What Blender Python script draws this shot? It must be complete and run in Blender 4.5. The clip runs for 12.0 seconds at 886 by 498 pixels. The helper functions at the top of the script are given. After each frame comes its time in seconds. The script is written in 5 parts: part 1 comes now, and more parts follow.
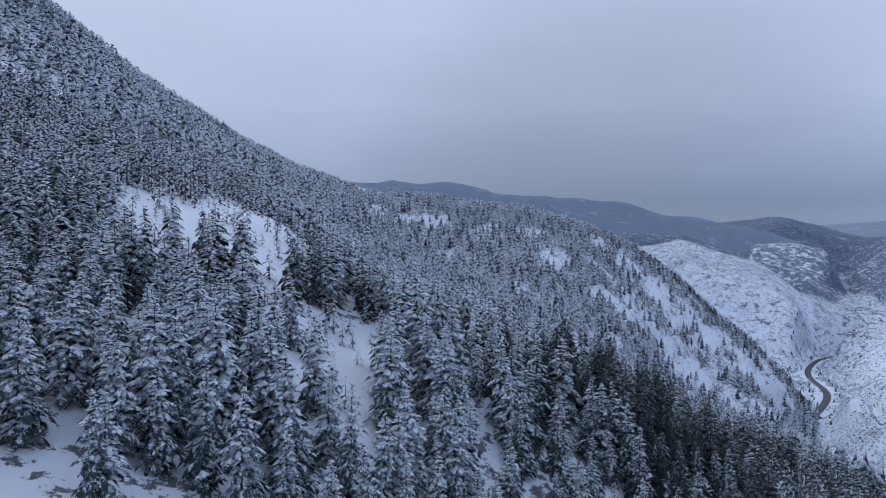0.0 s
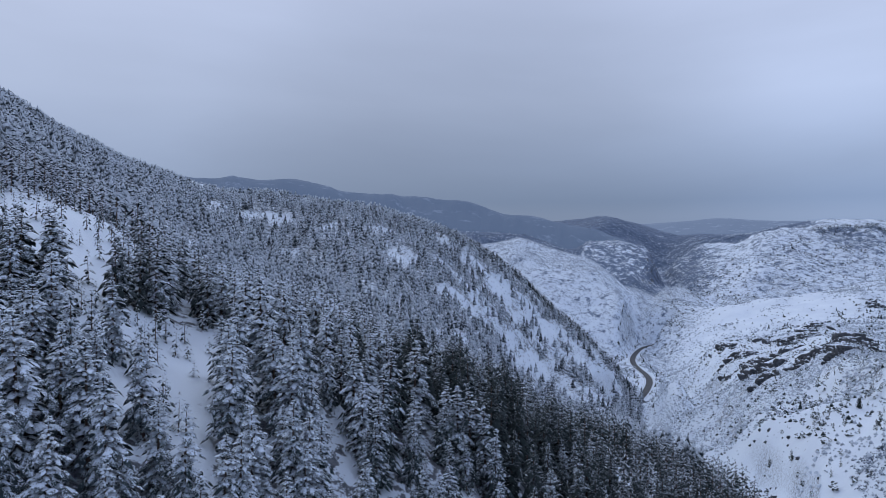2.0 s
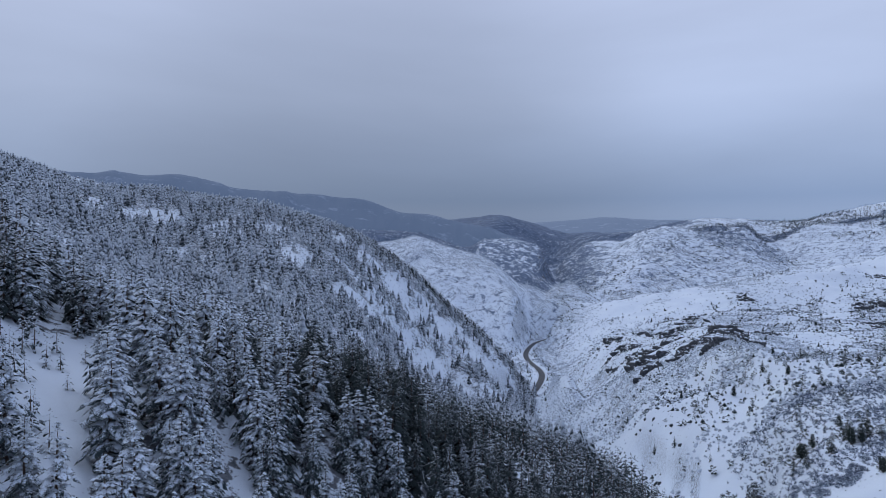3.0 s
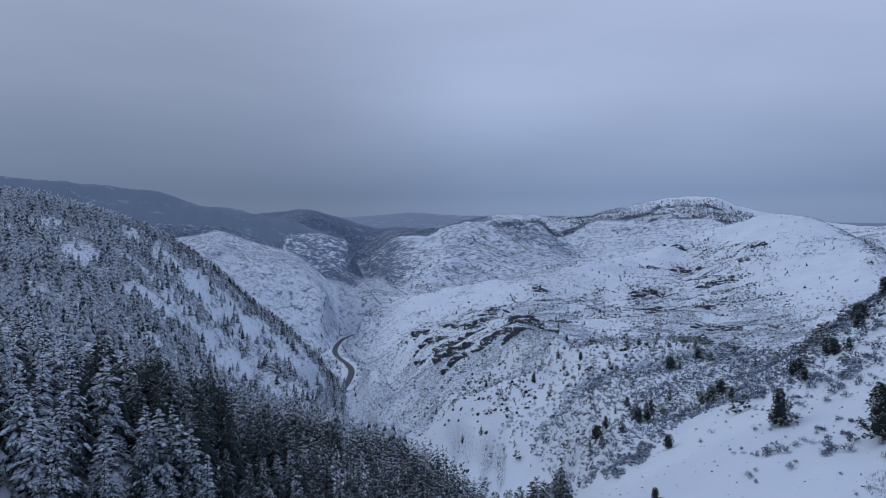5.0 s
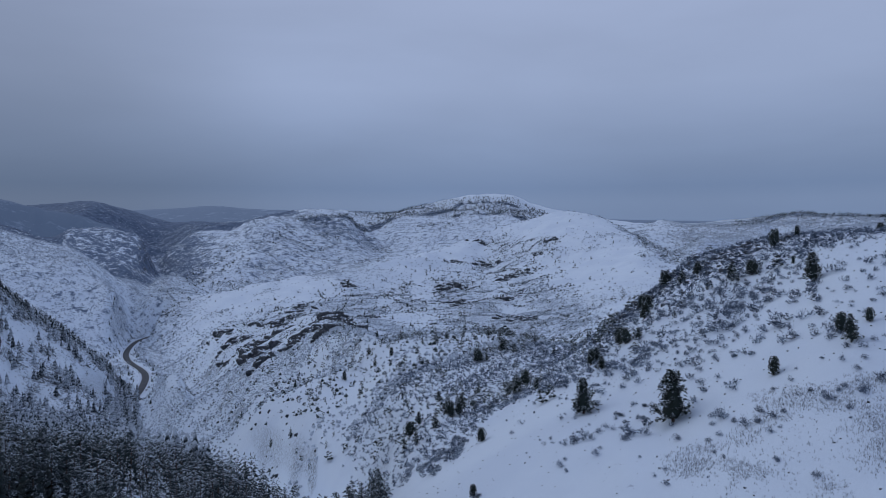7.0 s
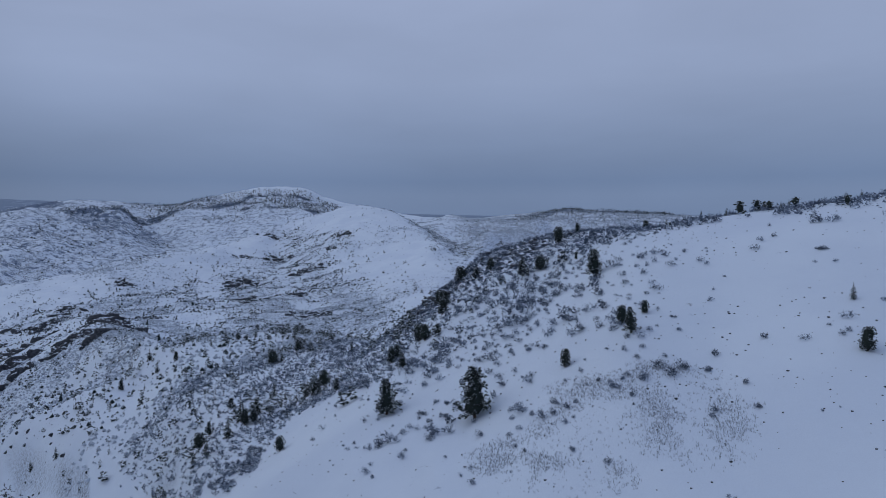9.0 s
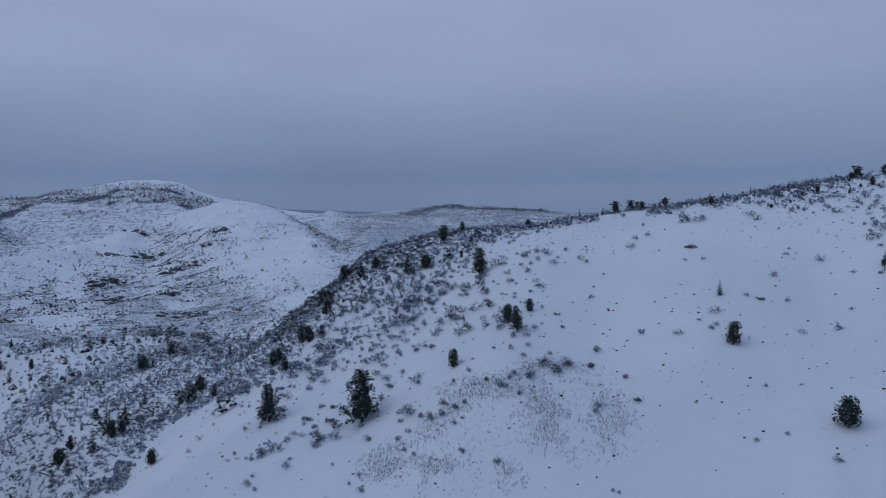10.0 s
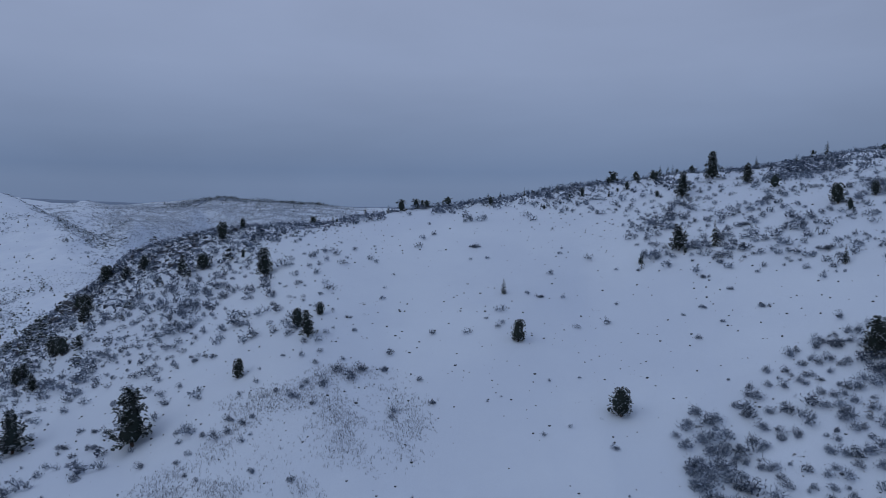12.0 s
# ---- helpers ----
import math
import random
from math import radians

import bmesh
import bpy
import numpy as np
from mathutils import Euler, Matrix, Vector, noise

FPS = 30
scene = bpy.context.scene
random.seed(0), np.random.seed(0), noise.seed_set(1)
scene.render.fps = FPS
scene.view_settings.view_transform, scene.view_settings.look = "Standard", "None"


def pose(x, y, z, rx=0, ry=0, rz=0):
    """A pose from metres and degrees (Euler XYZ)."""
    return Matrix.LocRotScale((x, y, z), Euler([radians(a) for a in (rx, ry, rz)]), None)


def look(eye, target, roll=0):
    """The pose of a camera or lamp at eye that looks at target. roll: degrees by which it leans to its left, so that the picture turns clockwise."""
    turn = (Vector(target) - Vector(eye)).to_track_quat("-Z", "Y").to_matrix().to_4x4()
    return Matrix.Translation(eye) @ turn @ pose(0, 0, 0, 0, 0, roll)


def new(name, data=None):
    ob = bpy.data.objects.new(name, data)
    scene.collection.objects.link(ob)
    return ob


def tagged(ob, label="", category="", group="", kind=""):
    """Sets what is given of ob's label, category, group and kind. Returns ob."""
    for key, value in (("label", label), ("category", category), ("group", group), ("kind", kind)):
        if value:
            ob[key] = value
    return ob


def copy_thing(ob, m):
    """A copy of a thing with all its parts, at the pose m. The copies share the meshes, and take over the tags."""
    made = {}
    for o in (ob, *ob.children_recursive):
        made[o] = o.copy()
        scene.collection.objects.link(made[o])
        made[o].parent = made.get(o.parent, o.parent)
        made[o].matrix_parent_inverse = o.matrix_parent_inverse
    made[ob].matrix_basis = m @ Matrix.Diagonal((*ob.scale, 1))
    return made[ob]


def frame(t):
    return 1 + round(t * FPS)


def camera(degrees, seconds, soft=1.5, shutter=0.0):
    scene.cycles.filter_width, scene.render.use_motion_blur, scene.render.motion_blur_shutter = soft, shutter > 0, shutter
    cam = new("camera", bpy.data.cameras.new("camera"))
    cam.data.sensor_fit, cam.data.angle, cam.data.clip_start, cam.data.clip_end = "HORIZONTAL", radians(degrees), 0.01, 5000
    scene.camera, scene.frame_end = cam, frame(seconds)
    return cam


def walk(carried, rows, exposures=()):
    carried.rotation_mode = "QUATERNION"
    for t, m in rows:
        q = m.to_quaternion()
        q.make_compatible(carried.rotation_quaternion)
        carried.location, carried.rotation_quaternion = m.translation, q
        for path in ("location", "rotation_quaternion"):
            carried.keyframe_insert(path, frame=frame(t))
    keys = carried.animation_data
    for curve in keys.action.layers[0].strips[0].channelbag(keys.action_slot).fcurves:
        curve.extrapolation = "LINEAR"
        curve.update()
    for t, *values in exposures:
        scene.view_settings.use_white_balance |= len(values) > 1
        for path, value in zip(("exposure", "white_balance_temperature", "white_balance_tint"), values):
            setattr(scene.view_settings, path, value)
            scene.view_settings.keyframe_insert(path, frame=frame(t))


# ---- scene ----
cam = camera(64.0, 12.0, soft=0.5)

# seconds, eye, heading, pitch and lean in degrees
PATH = [
    (0, (-3.58, -19.01, -1.78), -6.71, 0.09, 0.34),
    (0.5, (-3.53, -17.35, -1.77), -9.10, 0.09, 0.27),
    (1, (-3.50, -15.69, -1.74), -11.66, 0.09, 0.18),
    (1.5, (-3.42, -14.01, -1.68), -15.02, 0.05, 0.15),
    (2, (-3.31, -12.32, -1.57), -19.12, -0.02, 0.09),
    (2.5, (-3.14, -10.62, -1.46), -23.34, -0.09, 0.01),
    (3, (-2.93, -8.93, -1.34), -27.51, -0.17, -0.04),
    (5, (-1.35, -2.80, -0.45), -42.96, -0.63, -0.22),
    (5.5, (-0.70, -1.38, -0.22), -46.84, -0.75, -0.25),
    (6, (0.00, -0.00, 0.00), -50.72, -0.87, -0.27),
    (6.5, (0.76, 1.34, 0.22), -54.59, -0.99, -0.23),
    (7, (1.58, 2.64, 0.47), -58.46, -1.11, -0.19),
    (9, (6.22, 7.02, 1.64), -75.11, -1.67, -0.15),
    (9.5, (7.56, 7.88, 1.99), -79.87, -1.83, -0.08),
    (10, (8.91, 8.71, 2.35), -84.63, -1.99, 0.00),
    (10.5, (10.28, 9.48, 2.71), -89.32, -2.13, 0.10),
    (11, (11.68, 10.17, 3.08), -93.80, -2.24, 0.22),
    (11.5, (13.13, 10.79, 3.47), -98.13, -2.35, 0.37),
    (12, (14.61, 11.36, 3.85), -102.47, -2.44, 0.53),
]
EXPOSURES = [(0.0, 0.72, 7000, 7), (1.5, 0.69, 7000, 7), (3.0, 0.58, 6900, 7), (5.5, 0.21, 6650, 7), (7.0, 0.05, 6550, 7), (9.0, -0.06, 6550, 7), (12.0, -0.17, 6500, 7)]


def heading(eye, yaw, pitch):
    a, b = radians(yaw), radians(pitch)
    return Vector(eye) + Vector((-math.sin(a) * math.cos(b), math.cos(a) * math.cos(b), math.sin(b)))


walk(cam, [(t, look(eye, heading(eye, yaw, pitch), lean)) for t, eye, yaw, pitch, lean in PATH], EXPOSURES)


# ---- light: overcast winter dusk ----
world = bpy.data.worlds.new("overcast_sky")
scene.world = world
world.use_nodes = True
wn, wl = world.node_tree.nodes, world.node_tree.links
wn.clear()


def wnode(kind, **values):
    n = wn.new(kind)
    for key, value in values.items():
        n.inputs[key.replace("_", " ")].default_value = value
    return n


SUN_ELEVATION, SUN_AZIMUTH = radians(38), radians(-20)
clear_sky = wn.new("ShaderNodeTexSky")
clear_sky.sky_type = "NISHITA"
clear_sky.sun_disc = False
clear_sky.sun_elevation, clear_sky.sun_rotation = SUN_ELEVATION, SUN_AZIMUTH
where = wn.new("ShaderNodeTexCoord")
split = wn.new("ShaderNodeSeparateXYZ")
wl.new(where.outputs["Generated"], split.inputs[0])
# a cloud layer seen in perspective: streaks flatten towards the horizon
stretch = wn.new("ShaderNodeMapping")
stretch.inputs["Scale"].default_value = (1.1, 1.1, 4.2)
stretch.inputs["Location"].default_value = (3.7, 1.3, 0.4)
wl.new(where.outputs["Generated"], stretch.inputs[0])
billow = wnode("ShaderNodeTexNoise", Scale=1.6, Detail=5.0, Roughness=0.5, Distortion=0.3)
wl.new(stretch.outputs[0], billow.inputs["Vector"])
lift = wn.new("ShaderNodeMapRange")
lift.inputs["From Min"].default_value, lift.inputs["From Max"].default_value = 0.3, 0.7
lift.inputs["To Min"].default_value, lift.inputs["To Max"].default_value = 0.91, 1.06
wl.new(billow.outputs["Fac"], lift.inputs["Value"])
# the cloud is thicker over the western mountains and thins out towards the plain
thin = wn.new("ShaderNodeVectorMath")
thin.operation = "DOT_PRODUCT"
thin.inputs[1].default_value = (math.sin(radians(84)), math.cos(radians(84)), 0)
wl.new(where.outputs["Generated"], thin.inputs[0])
thinning = wn.new("ShaderNodeMapRange")
thinning.interpolation_type = "SMOOTHERSTEP"
thinning.inputs["From Min"].default_value, thinning.inputs["From Max"].default_value = 0.4, 1.0
thinning.inputs["To Min"].default_value, thinning.inputs["To Max"].default_value = 0.9, 1.06
wl.new(thin.outputs["Value"], thinning.inputs["Value"])
# a heavy bank hangs over the gorge
bank = wn.new("ShaderNodeVectorMath")
bank.operation = "DOT_PRODUCT"
bank.inputs[1].default_value = (math.sin(radians(22)), math.cos(radians(22)), 0)
wl.new(where.outputs["Generated"], bank.inputs[0])
heavy = wn.new("ShaderNodeMapRange")
heavy.interpolation_type = "SMOOTHERSTEP"
heavy.inputs["From Min"].default_value, heavy.inputs["From Max"].default_value = 0.88, 1.0
heavy.inputs["To Min"].default_value, heavy.inputs["To Max"].default_value = 1.01, 0.77
wl.new(bank.outputs["Value"], heavy.inputs["Value"])
weight = wn.new("ShaderNodeMath")
weight.operation = "MULTIPLY"
wl.new(lift.outputs[0], weight.inputs[0])
wl.new(heavy.outputs[0], weight.inputs[1])
both = wn.new("ShaderNodeMath")
both.operation = "MULTIPLY"
wl.new(weight.outputs[0], both.inputs[0])
wl.new(thinning.outputs[0], both.inputs[1])
height_ramp = wn.new("ShaderNodeValToRGB")
r = height_ramp.color_ramp
r.elements[0].position, r.elements[0].color = 0.0, (0.145, 0.21, 0.365, 1)
r.elements[1].position, r.elements[1].color = 1.0, (0.31, 0.37, 0.56, 1)
for at, colour in ((0.045, (0.165, 0.23, 0.39, 1)), (0.065, (0.15, 0.215, 0.375, 1)), (0.1, (0.19, 0.255, 0.42, 1)), (0.2, (0.292, 0.36, 0.55, 1)), (0.36, (0.345, 0.41, 0.61, 1))):
    r.elements.new(at).color = colour
wl.new(split.outputs["Z"], height_ramp.inputs[0])
deck = wn.new("ShaderNodeVectorMath")
deck.operation = "MULTIPLY"
wl.new(height_ramp.outputs[0], deck.inputs[0])
wl.new(both.outputs[0], deck.inputs[1])
cloud_light = wnode("ShaderNodeBackground", Strength=1.0)
wl.new(deck.outputs[0], cloud_light.inputs[0])
sky_light = wnode("ShaderNodeBackground", Strength=0.05)
wl.new(clear_sky.outputs[0], sky_light.inputs[0])
cover = wnode("ShaderNodeMixShader", Fac=0.93)
wl.new(sky_light.outputs[0], cover.inputs[1])
wl.new(cloud_light.outputs[0], cover.inputs[2])
sky_out = wn.new("ShaderNodeOutputWorld")
wl.new(cover.outputs[0], sky_out.inputs[0])

sun = new("sun", bpy.data.lights.new("sun", "SUN"))
sun.data.energy, sun.data.angle, sun.data.color = 0.5, radians(60), (0.92, 0.95, 1.0)
toward = Vector((math.sin(SUN_AZIMUTH) * math.cos(SUN_ELEVATION), math.cos(SUN_AZIMUTH) * math.cos(SUN_ELEVATION), math.sin(SUN_ELEVATION)))
sun.matrix_world = look(toward * 400, (0, 0, 0))


# ---- materials ----
class Shade:
    """A node material that is written in a few lines."""

    def __init__(self, name, rough=0.8):
        self.mat = bpy.data.materials.new(name)
        self.mat.use_nodes = True
        self.nodes, self.links = self.mat.node_tree.nodes, self.mat.node_tree.links
        self.bsdf = self.nodes["Principled BSDF"]
        self.bsdf.inputs["Roughness"].default_value = rough
        self.bsdf.inputs["Specular IOR Level"].default_value = 0.25
        self.place = self.nodes.new("ShaderNodeNewGeometry")
        self.info = self.nodes.new("ShaderNodeObjectInfo")

    def link(self, a, b):
        self.links.new(a, b)

    def noise(self, scale, detail=4.0, rough=0.55, vector=None, distort=0.0):
        n = self.nodes.new("ShaderNodeTexNoise")
        n.inputs["Scale"].default_value, n.inputs["Detail"].default_value = scale, detail
        n.inputs["Roughness"].default_value, n.inputs["Distortion"].default_value = rough, distort
        self.link(vector or self.place.outputs["Position"], n.inputs["Vector"])
        return n.outputs["Fac"]

    def span(self, value, a, b, lo=0.0, hi=1.0, smooth=True):
        n = self.nodes.new("ShaderNodeMapRange")
        n.interpolation_type = "SMOOTHSTEP" if smooth else "LINEAR"
        for key, v in (("From Min", a), ("From Max", b), ("To Min", lo), ("To Max", hi)):
            n.inputs[key].default_value = v
        self.link(value, n.inputs["Value"])
        return n.outputs["Result"]

    def math(self, op, a, b):
        n = self.nodes.new("ShaderNodeMath")
        n.operation = op
        for i, v in enumerate((a, b)):
            if isinstance(v, (int, float)):
                n.inputs[i].default_value = v
            else:
                self.link(v, n.inputs[i])
        return n.outputs[0]

    def mix(self, fac, a, b):
        n = self.nodes.new("ShaderNodeMix")
        n.data_type = "RGBA"
        for i, v in ((0, fac), (6, a), (7, b)):
            if isinstance(v, (int, float)):
                n.inputs[i].default_value = v
            elif isinstance(v, tuple):
                n.inputs[i].default_value = (*v, 1)
            else:
                self.link(v, n.inputs[i])
        return n.outputs[2]

    def attribute(self, name):
        n = self.nodes.new("ShaderNodeAttribute")
        n.attribute_name = name
        return n.outputs["Fac"]

    def upward(self):
        n = self.nodes.new("ShaderNodeSeparateXYZ")
        self.link(self.place.outputs["Normal"], n.inputs[0])
        return n.outputs["Z"]

    def bump(self, value, strength, distance):
        n = self.nodes.new("ShaderNodeBump")
        n.inputs["Strength"].default_value, n.inputs["Distance"].default_value = strength, distance
        self.link(value, n.inputs["Height"])
        self.link(n.outputs[0], self.bsdf.inputs["Normal"])

    def colour(self, value):
        if isinstance(value, tuple):
            self.bsdf.inputs["Base Color"].default_value = (*value, 1)
        else:
            self.link(value, self.bsdf.inputs["Base Color"])
        return self.mat


SNOW = (0.7, 0.795, 0.915)


def make_land():
    """Snow over stony soil, thinner where brush and stone show through."""
    s = Shade("snowy_ground", 0.75)
    brush = s.attribute("brush")
    wood = s.attribute("wood")
    stones = s.attribute("stones")
    broad = s.noise(0.02, 6, 0.6)
    crag = s.attribute("crag")
    mid = s.noise(0.27, 6, 0.68)
    lumps = s.noise(0.035, 5, 0.6)
    fine = s.noise(0.7, 7, 0.8)
    grain = s.noise(5.0, 4, 0.7)
    soil = s.mix(s.span(fine, 0.35, 0.65), (0.055, 0.063, 0.08), (0.18, 0.197, 0.225))
    stone = s.mix(s.span(mid, 0.35, 0.65), (0.033, 0.038, 0.047), (0.11, 0.118, 0.135))
    under = s.mix(stones, soil, stone)
    # where the ground shows: broken specks under brush and stone, next to none on open snow
    # under trees the ground is darkened for soil and brush and for painted shadow
    show = s.math("ADD", s.math("MULTIPLY", s.math("MULTIPLY", brush, s.span(lumps, 0.3, 0.7, 0.55, 1.3)), 0.4), s.math("MULTIPLY", wood, 0.34))
    show = s.math("MINIMUM", s.math("ADD", show, s.math("MULTIPLY", stones, 0.16)), 0.6)
    speck = s.math("ADD", s.math("MULTIPLY", s.span(mid, 0.32, 0.68, smooth=False), 0.66), s.math("MULTIPLY", s.span(fine, 0.32, 0.68, smooth=False), 0.34))
    bare = s.span(s.math("ADD", speck, show), 0.87, 0.95)
    steep = s.span(s.upward(), 0.5, 0.3)
    # rock breaks through where crags are steep
    chips = s.math("ADD", s.math("MULTIPLY", s.noise(0.3, 6, 0.8), 0.55), s.math("MULTIPLY", s.noise(0.055, 6, 0.75), 0.45))
    ledge = s.math("ADD", s.upward(), s.math("MULTIPLY", s.math("SUBTRACT", chips, 0.5), 2.8))
    ledge = s.math("SUBTRACT", ledge, s.math("MULTIPLY", crag, 0.22))
    broken = s.math("MULTIPLY", s.span(ledge, 0.56, 0.46), s.span(crag, 0.05, 0.3))
    bare = s.math("MAXIMUM", bare, s.math("MULTIPLY", steep, s.span(fine, 0.45, 0.6)))
    bare = s.math("MAXIMUM", bare, broken)
    under = s.mix(broken, under, stone)
    snow = s.mix(s.span(broad, 0.35, 0.65), (0.7, 0.785, 0.893), (0.77, 0.855, 0.945))
    snow = s.mix(s.span(grain, 0.3, 0.7, 0, 0.25), snow, (0.63, 0.69, 0.79))
    col = s.mix(bare, snow, under)
    # distant slopes under close forest, painted paler and bluer to imitate haze
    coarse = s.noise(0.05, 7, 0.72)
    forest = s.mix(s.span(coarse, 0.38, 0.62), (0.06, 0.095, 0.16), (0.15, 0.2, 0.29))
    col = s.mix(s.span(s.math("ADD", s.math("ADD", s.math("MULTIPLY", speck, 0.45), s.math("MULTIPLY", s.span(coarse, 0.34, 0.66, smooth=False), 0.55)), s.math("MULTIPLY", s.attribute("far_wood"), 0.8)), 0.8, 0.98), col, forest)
    s.bump(s.math("ADD", s.math("MULTIPLY", fine, 0.6), s.math("MULTIPLY", grain, 0.12)), 0.5, 0.4)
    return s.colour(col)


def make_needles(name, dark, light, load):
    """Needles with snow lying on what faces up."""
    s = Shade(name, 0.85)
    coat = s.noise(1.3, 3, 0.6)
    fleck = s.noise(7.0, 4, 0.8)
    green = s.mix(s.noise(3.0, 3), dark, light)
    green = s.mix(s.math("MULTIPLY", s.info.outputs["Random"], 0.5), green, (0.03, 0.045, 0.045))
    up = s.math("ADD", s.upward(), s.math("MULTIPLY", s.math("SUBTRACT", fleck, 0.5), 1.5))
    up = s.math("ADD", up, s.math("MULTIPLY", s.math("SUBTRACT", coat, 0.5), 0.9))
    return s.colour(s.mix(s.span(up, 1.08 - load, 1.2 - load), green, SNOW))


def make_bark():
    s = Shade("bark", 0.9)
    return s.colour(s.mix(s.noise(4.0, 4), (0.05, 0.035, 0.028), (0.14, 0.10, 0.08)))


LAND_MAT = make_land()
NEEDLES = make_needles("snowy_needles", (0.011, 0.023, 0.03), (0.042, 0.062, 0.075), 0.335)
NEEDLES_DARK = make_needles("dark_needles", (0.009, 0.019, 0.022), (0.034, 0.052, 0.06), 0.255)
BARK = make_bark()


def make_forest(name, lo, hi):
    """The same needles on a joined wood: tone varies tree by tree."""
    s = Shade(name, 0.85)
    tone = s.attribute("tone")
    fleck = s.noise(4.0, 3, 0.75)
    green = s.mix(tone, (0.014, 0.024, 0.026), (0.044, 0.058, 0.06))
    up = s.math("ADD", s.upward(), s.math("MULTIPLY", s.math("SUBTRACT", fleck, 0.5), 1.6))
    up = s.math("ADD", up, s.math("MULTIPLY", s.math("SUBTRACT", tone, 0.5), 0.25))
    return s.colour(s.mix(s.span(up, lo, hi), green, SNOW))


def make_shrub(name, tone_of):
    s = Shade(name, 0.9)
    tone = s.attribute("tone") if tone_of == "copy" else s.info.outputs["Random"]
    fleck = s.noise(5.0, 4, 0.75)
    bark = s.mix(tone, (0.055, 0.076, 0.114), (0.205, 0.255, 0.33))
    up = s.math("ADD", s.upward(), s.math("MULTIPLY", s.math("SUBTRACT", fleck, 0.5), 1.4))
    return s.colour(s.mix(s.span(up, 0.3, 1.0, 0, 0.58), bark, SNOW))


def make_rock():
    s = Shade("dark_rock", 0.88)
    mid, fine = s.noise(0.5, 5, 0.65), s.noise(3.0, 5, 0.7)
    stone = s.mix(s.span(mid, 0.3, 0.7), (0.026, 0.03, 0.037), (0.092, 0.1, 0.115))
    stone = s.mix(s.span(fine, 0.5, 0.75, 0, 0.5), stone, (0.12, 0.123, 0.13))
    up = s.math("ADD", s.upward(), s.math("MULTIPLY", s.math("SUBTRACT", mid, 0.5), 0.9))
    s.bump(fine, 0.6, 0.25)
    return s.colour(s.mix(s.span(up, 0.8, 0.98), stone, SNOW))


def make_grass():
    s = Shade("dry_grass", 0.9)
    return s.colour(s.mix(s.attribute("tone"), (0.17, 0.185, 0.22), (0.4, 0.43, 0.48)))


def make_frosted():
    """Woods far up the mountain, white with rime."""
    s = Shade("rimed_wood", 0.9)
    tone = s.attribute("tone")
    fleck = s.noise(0.9, 4, 0.75)
    green = s.mix(tone, (0.02, 0.029, 0.035), (0.062, 0.077, 0.09))
    up = s.math("ADD", s.upward(), s.math("MULTIPLY", s.math("SUBTRACT", fleck, 0.5), 1.3))
    up = s.math("ADD", up, s.math("MULTIPLY", s.math("SUBTRACT", tone, 0.5), 0.5))
    return s.colour(s.mix(s.span(up, 0.25, 1.0, 0, 0.68), green, SNOW))


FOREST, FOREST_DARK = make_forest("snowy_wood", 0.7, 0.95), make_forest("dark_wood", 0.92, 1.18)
RIMED = make_frosted()
SHRUB, SHRUB_STUFF = make_shrub("shrub_twigs", "thing"), make_shrub("brush_twigs", "copy")
ROCK, GRASS = make_rock(), make_grass()


def make_asphalt():
    s = Shade("wet_asphalt", 0.55)
    return s.colour(s.mix(s.span(s.noise(0.35, 5, 0.7), 0.35, 0.7), (0.035, 0.036, 0.04), (0.085, 0.086, 0.09)))


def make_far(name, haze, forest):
    """Mountains kilometres off: their own colour, with haze painted on as a surface glow."""
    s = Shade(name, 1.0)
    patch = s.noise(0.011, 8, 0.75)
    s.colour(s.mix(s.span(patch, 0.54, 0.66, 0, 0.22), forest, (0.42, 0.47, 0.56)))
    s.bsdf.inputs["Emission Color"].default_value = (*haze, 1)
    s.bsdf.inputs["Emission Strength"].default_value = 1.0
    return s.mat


ASPHALT = make_asphalt()
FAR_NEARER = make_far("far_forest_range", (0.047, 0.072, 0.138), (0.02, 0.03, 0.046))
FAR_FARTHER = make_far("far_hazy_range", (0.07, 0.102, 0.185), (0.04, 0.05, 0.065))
JUNIPER = make_needles("dark_evergreen", (0.012, 0.02, 0.014), (0.04, 0.05, 0.045), 0.1)


def make_plain_snow():
    s = Shade("ploughed_snow", 0.8)
    return s.colour(s.mix(s.noise(0.8, 4), (0.62, 0.65, 0.7), SNOW))


SNOW_MAT = make_plain_snow()
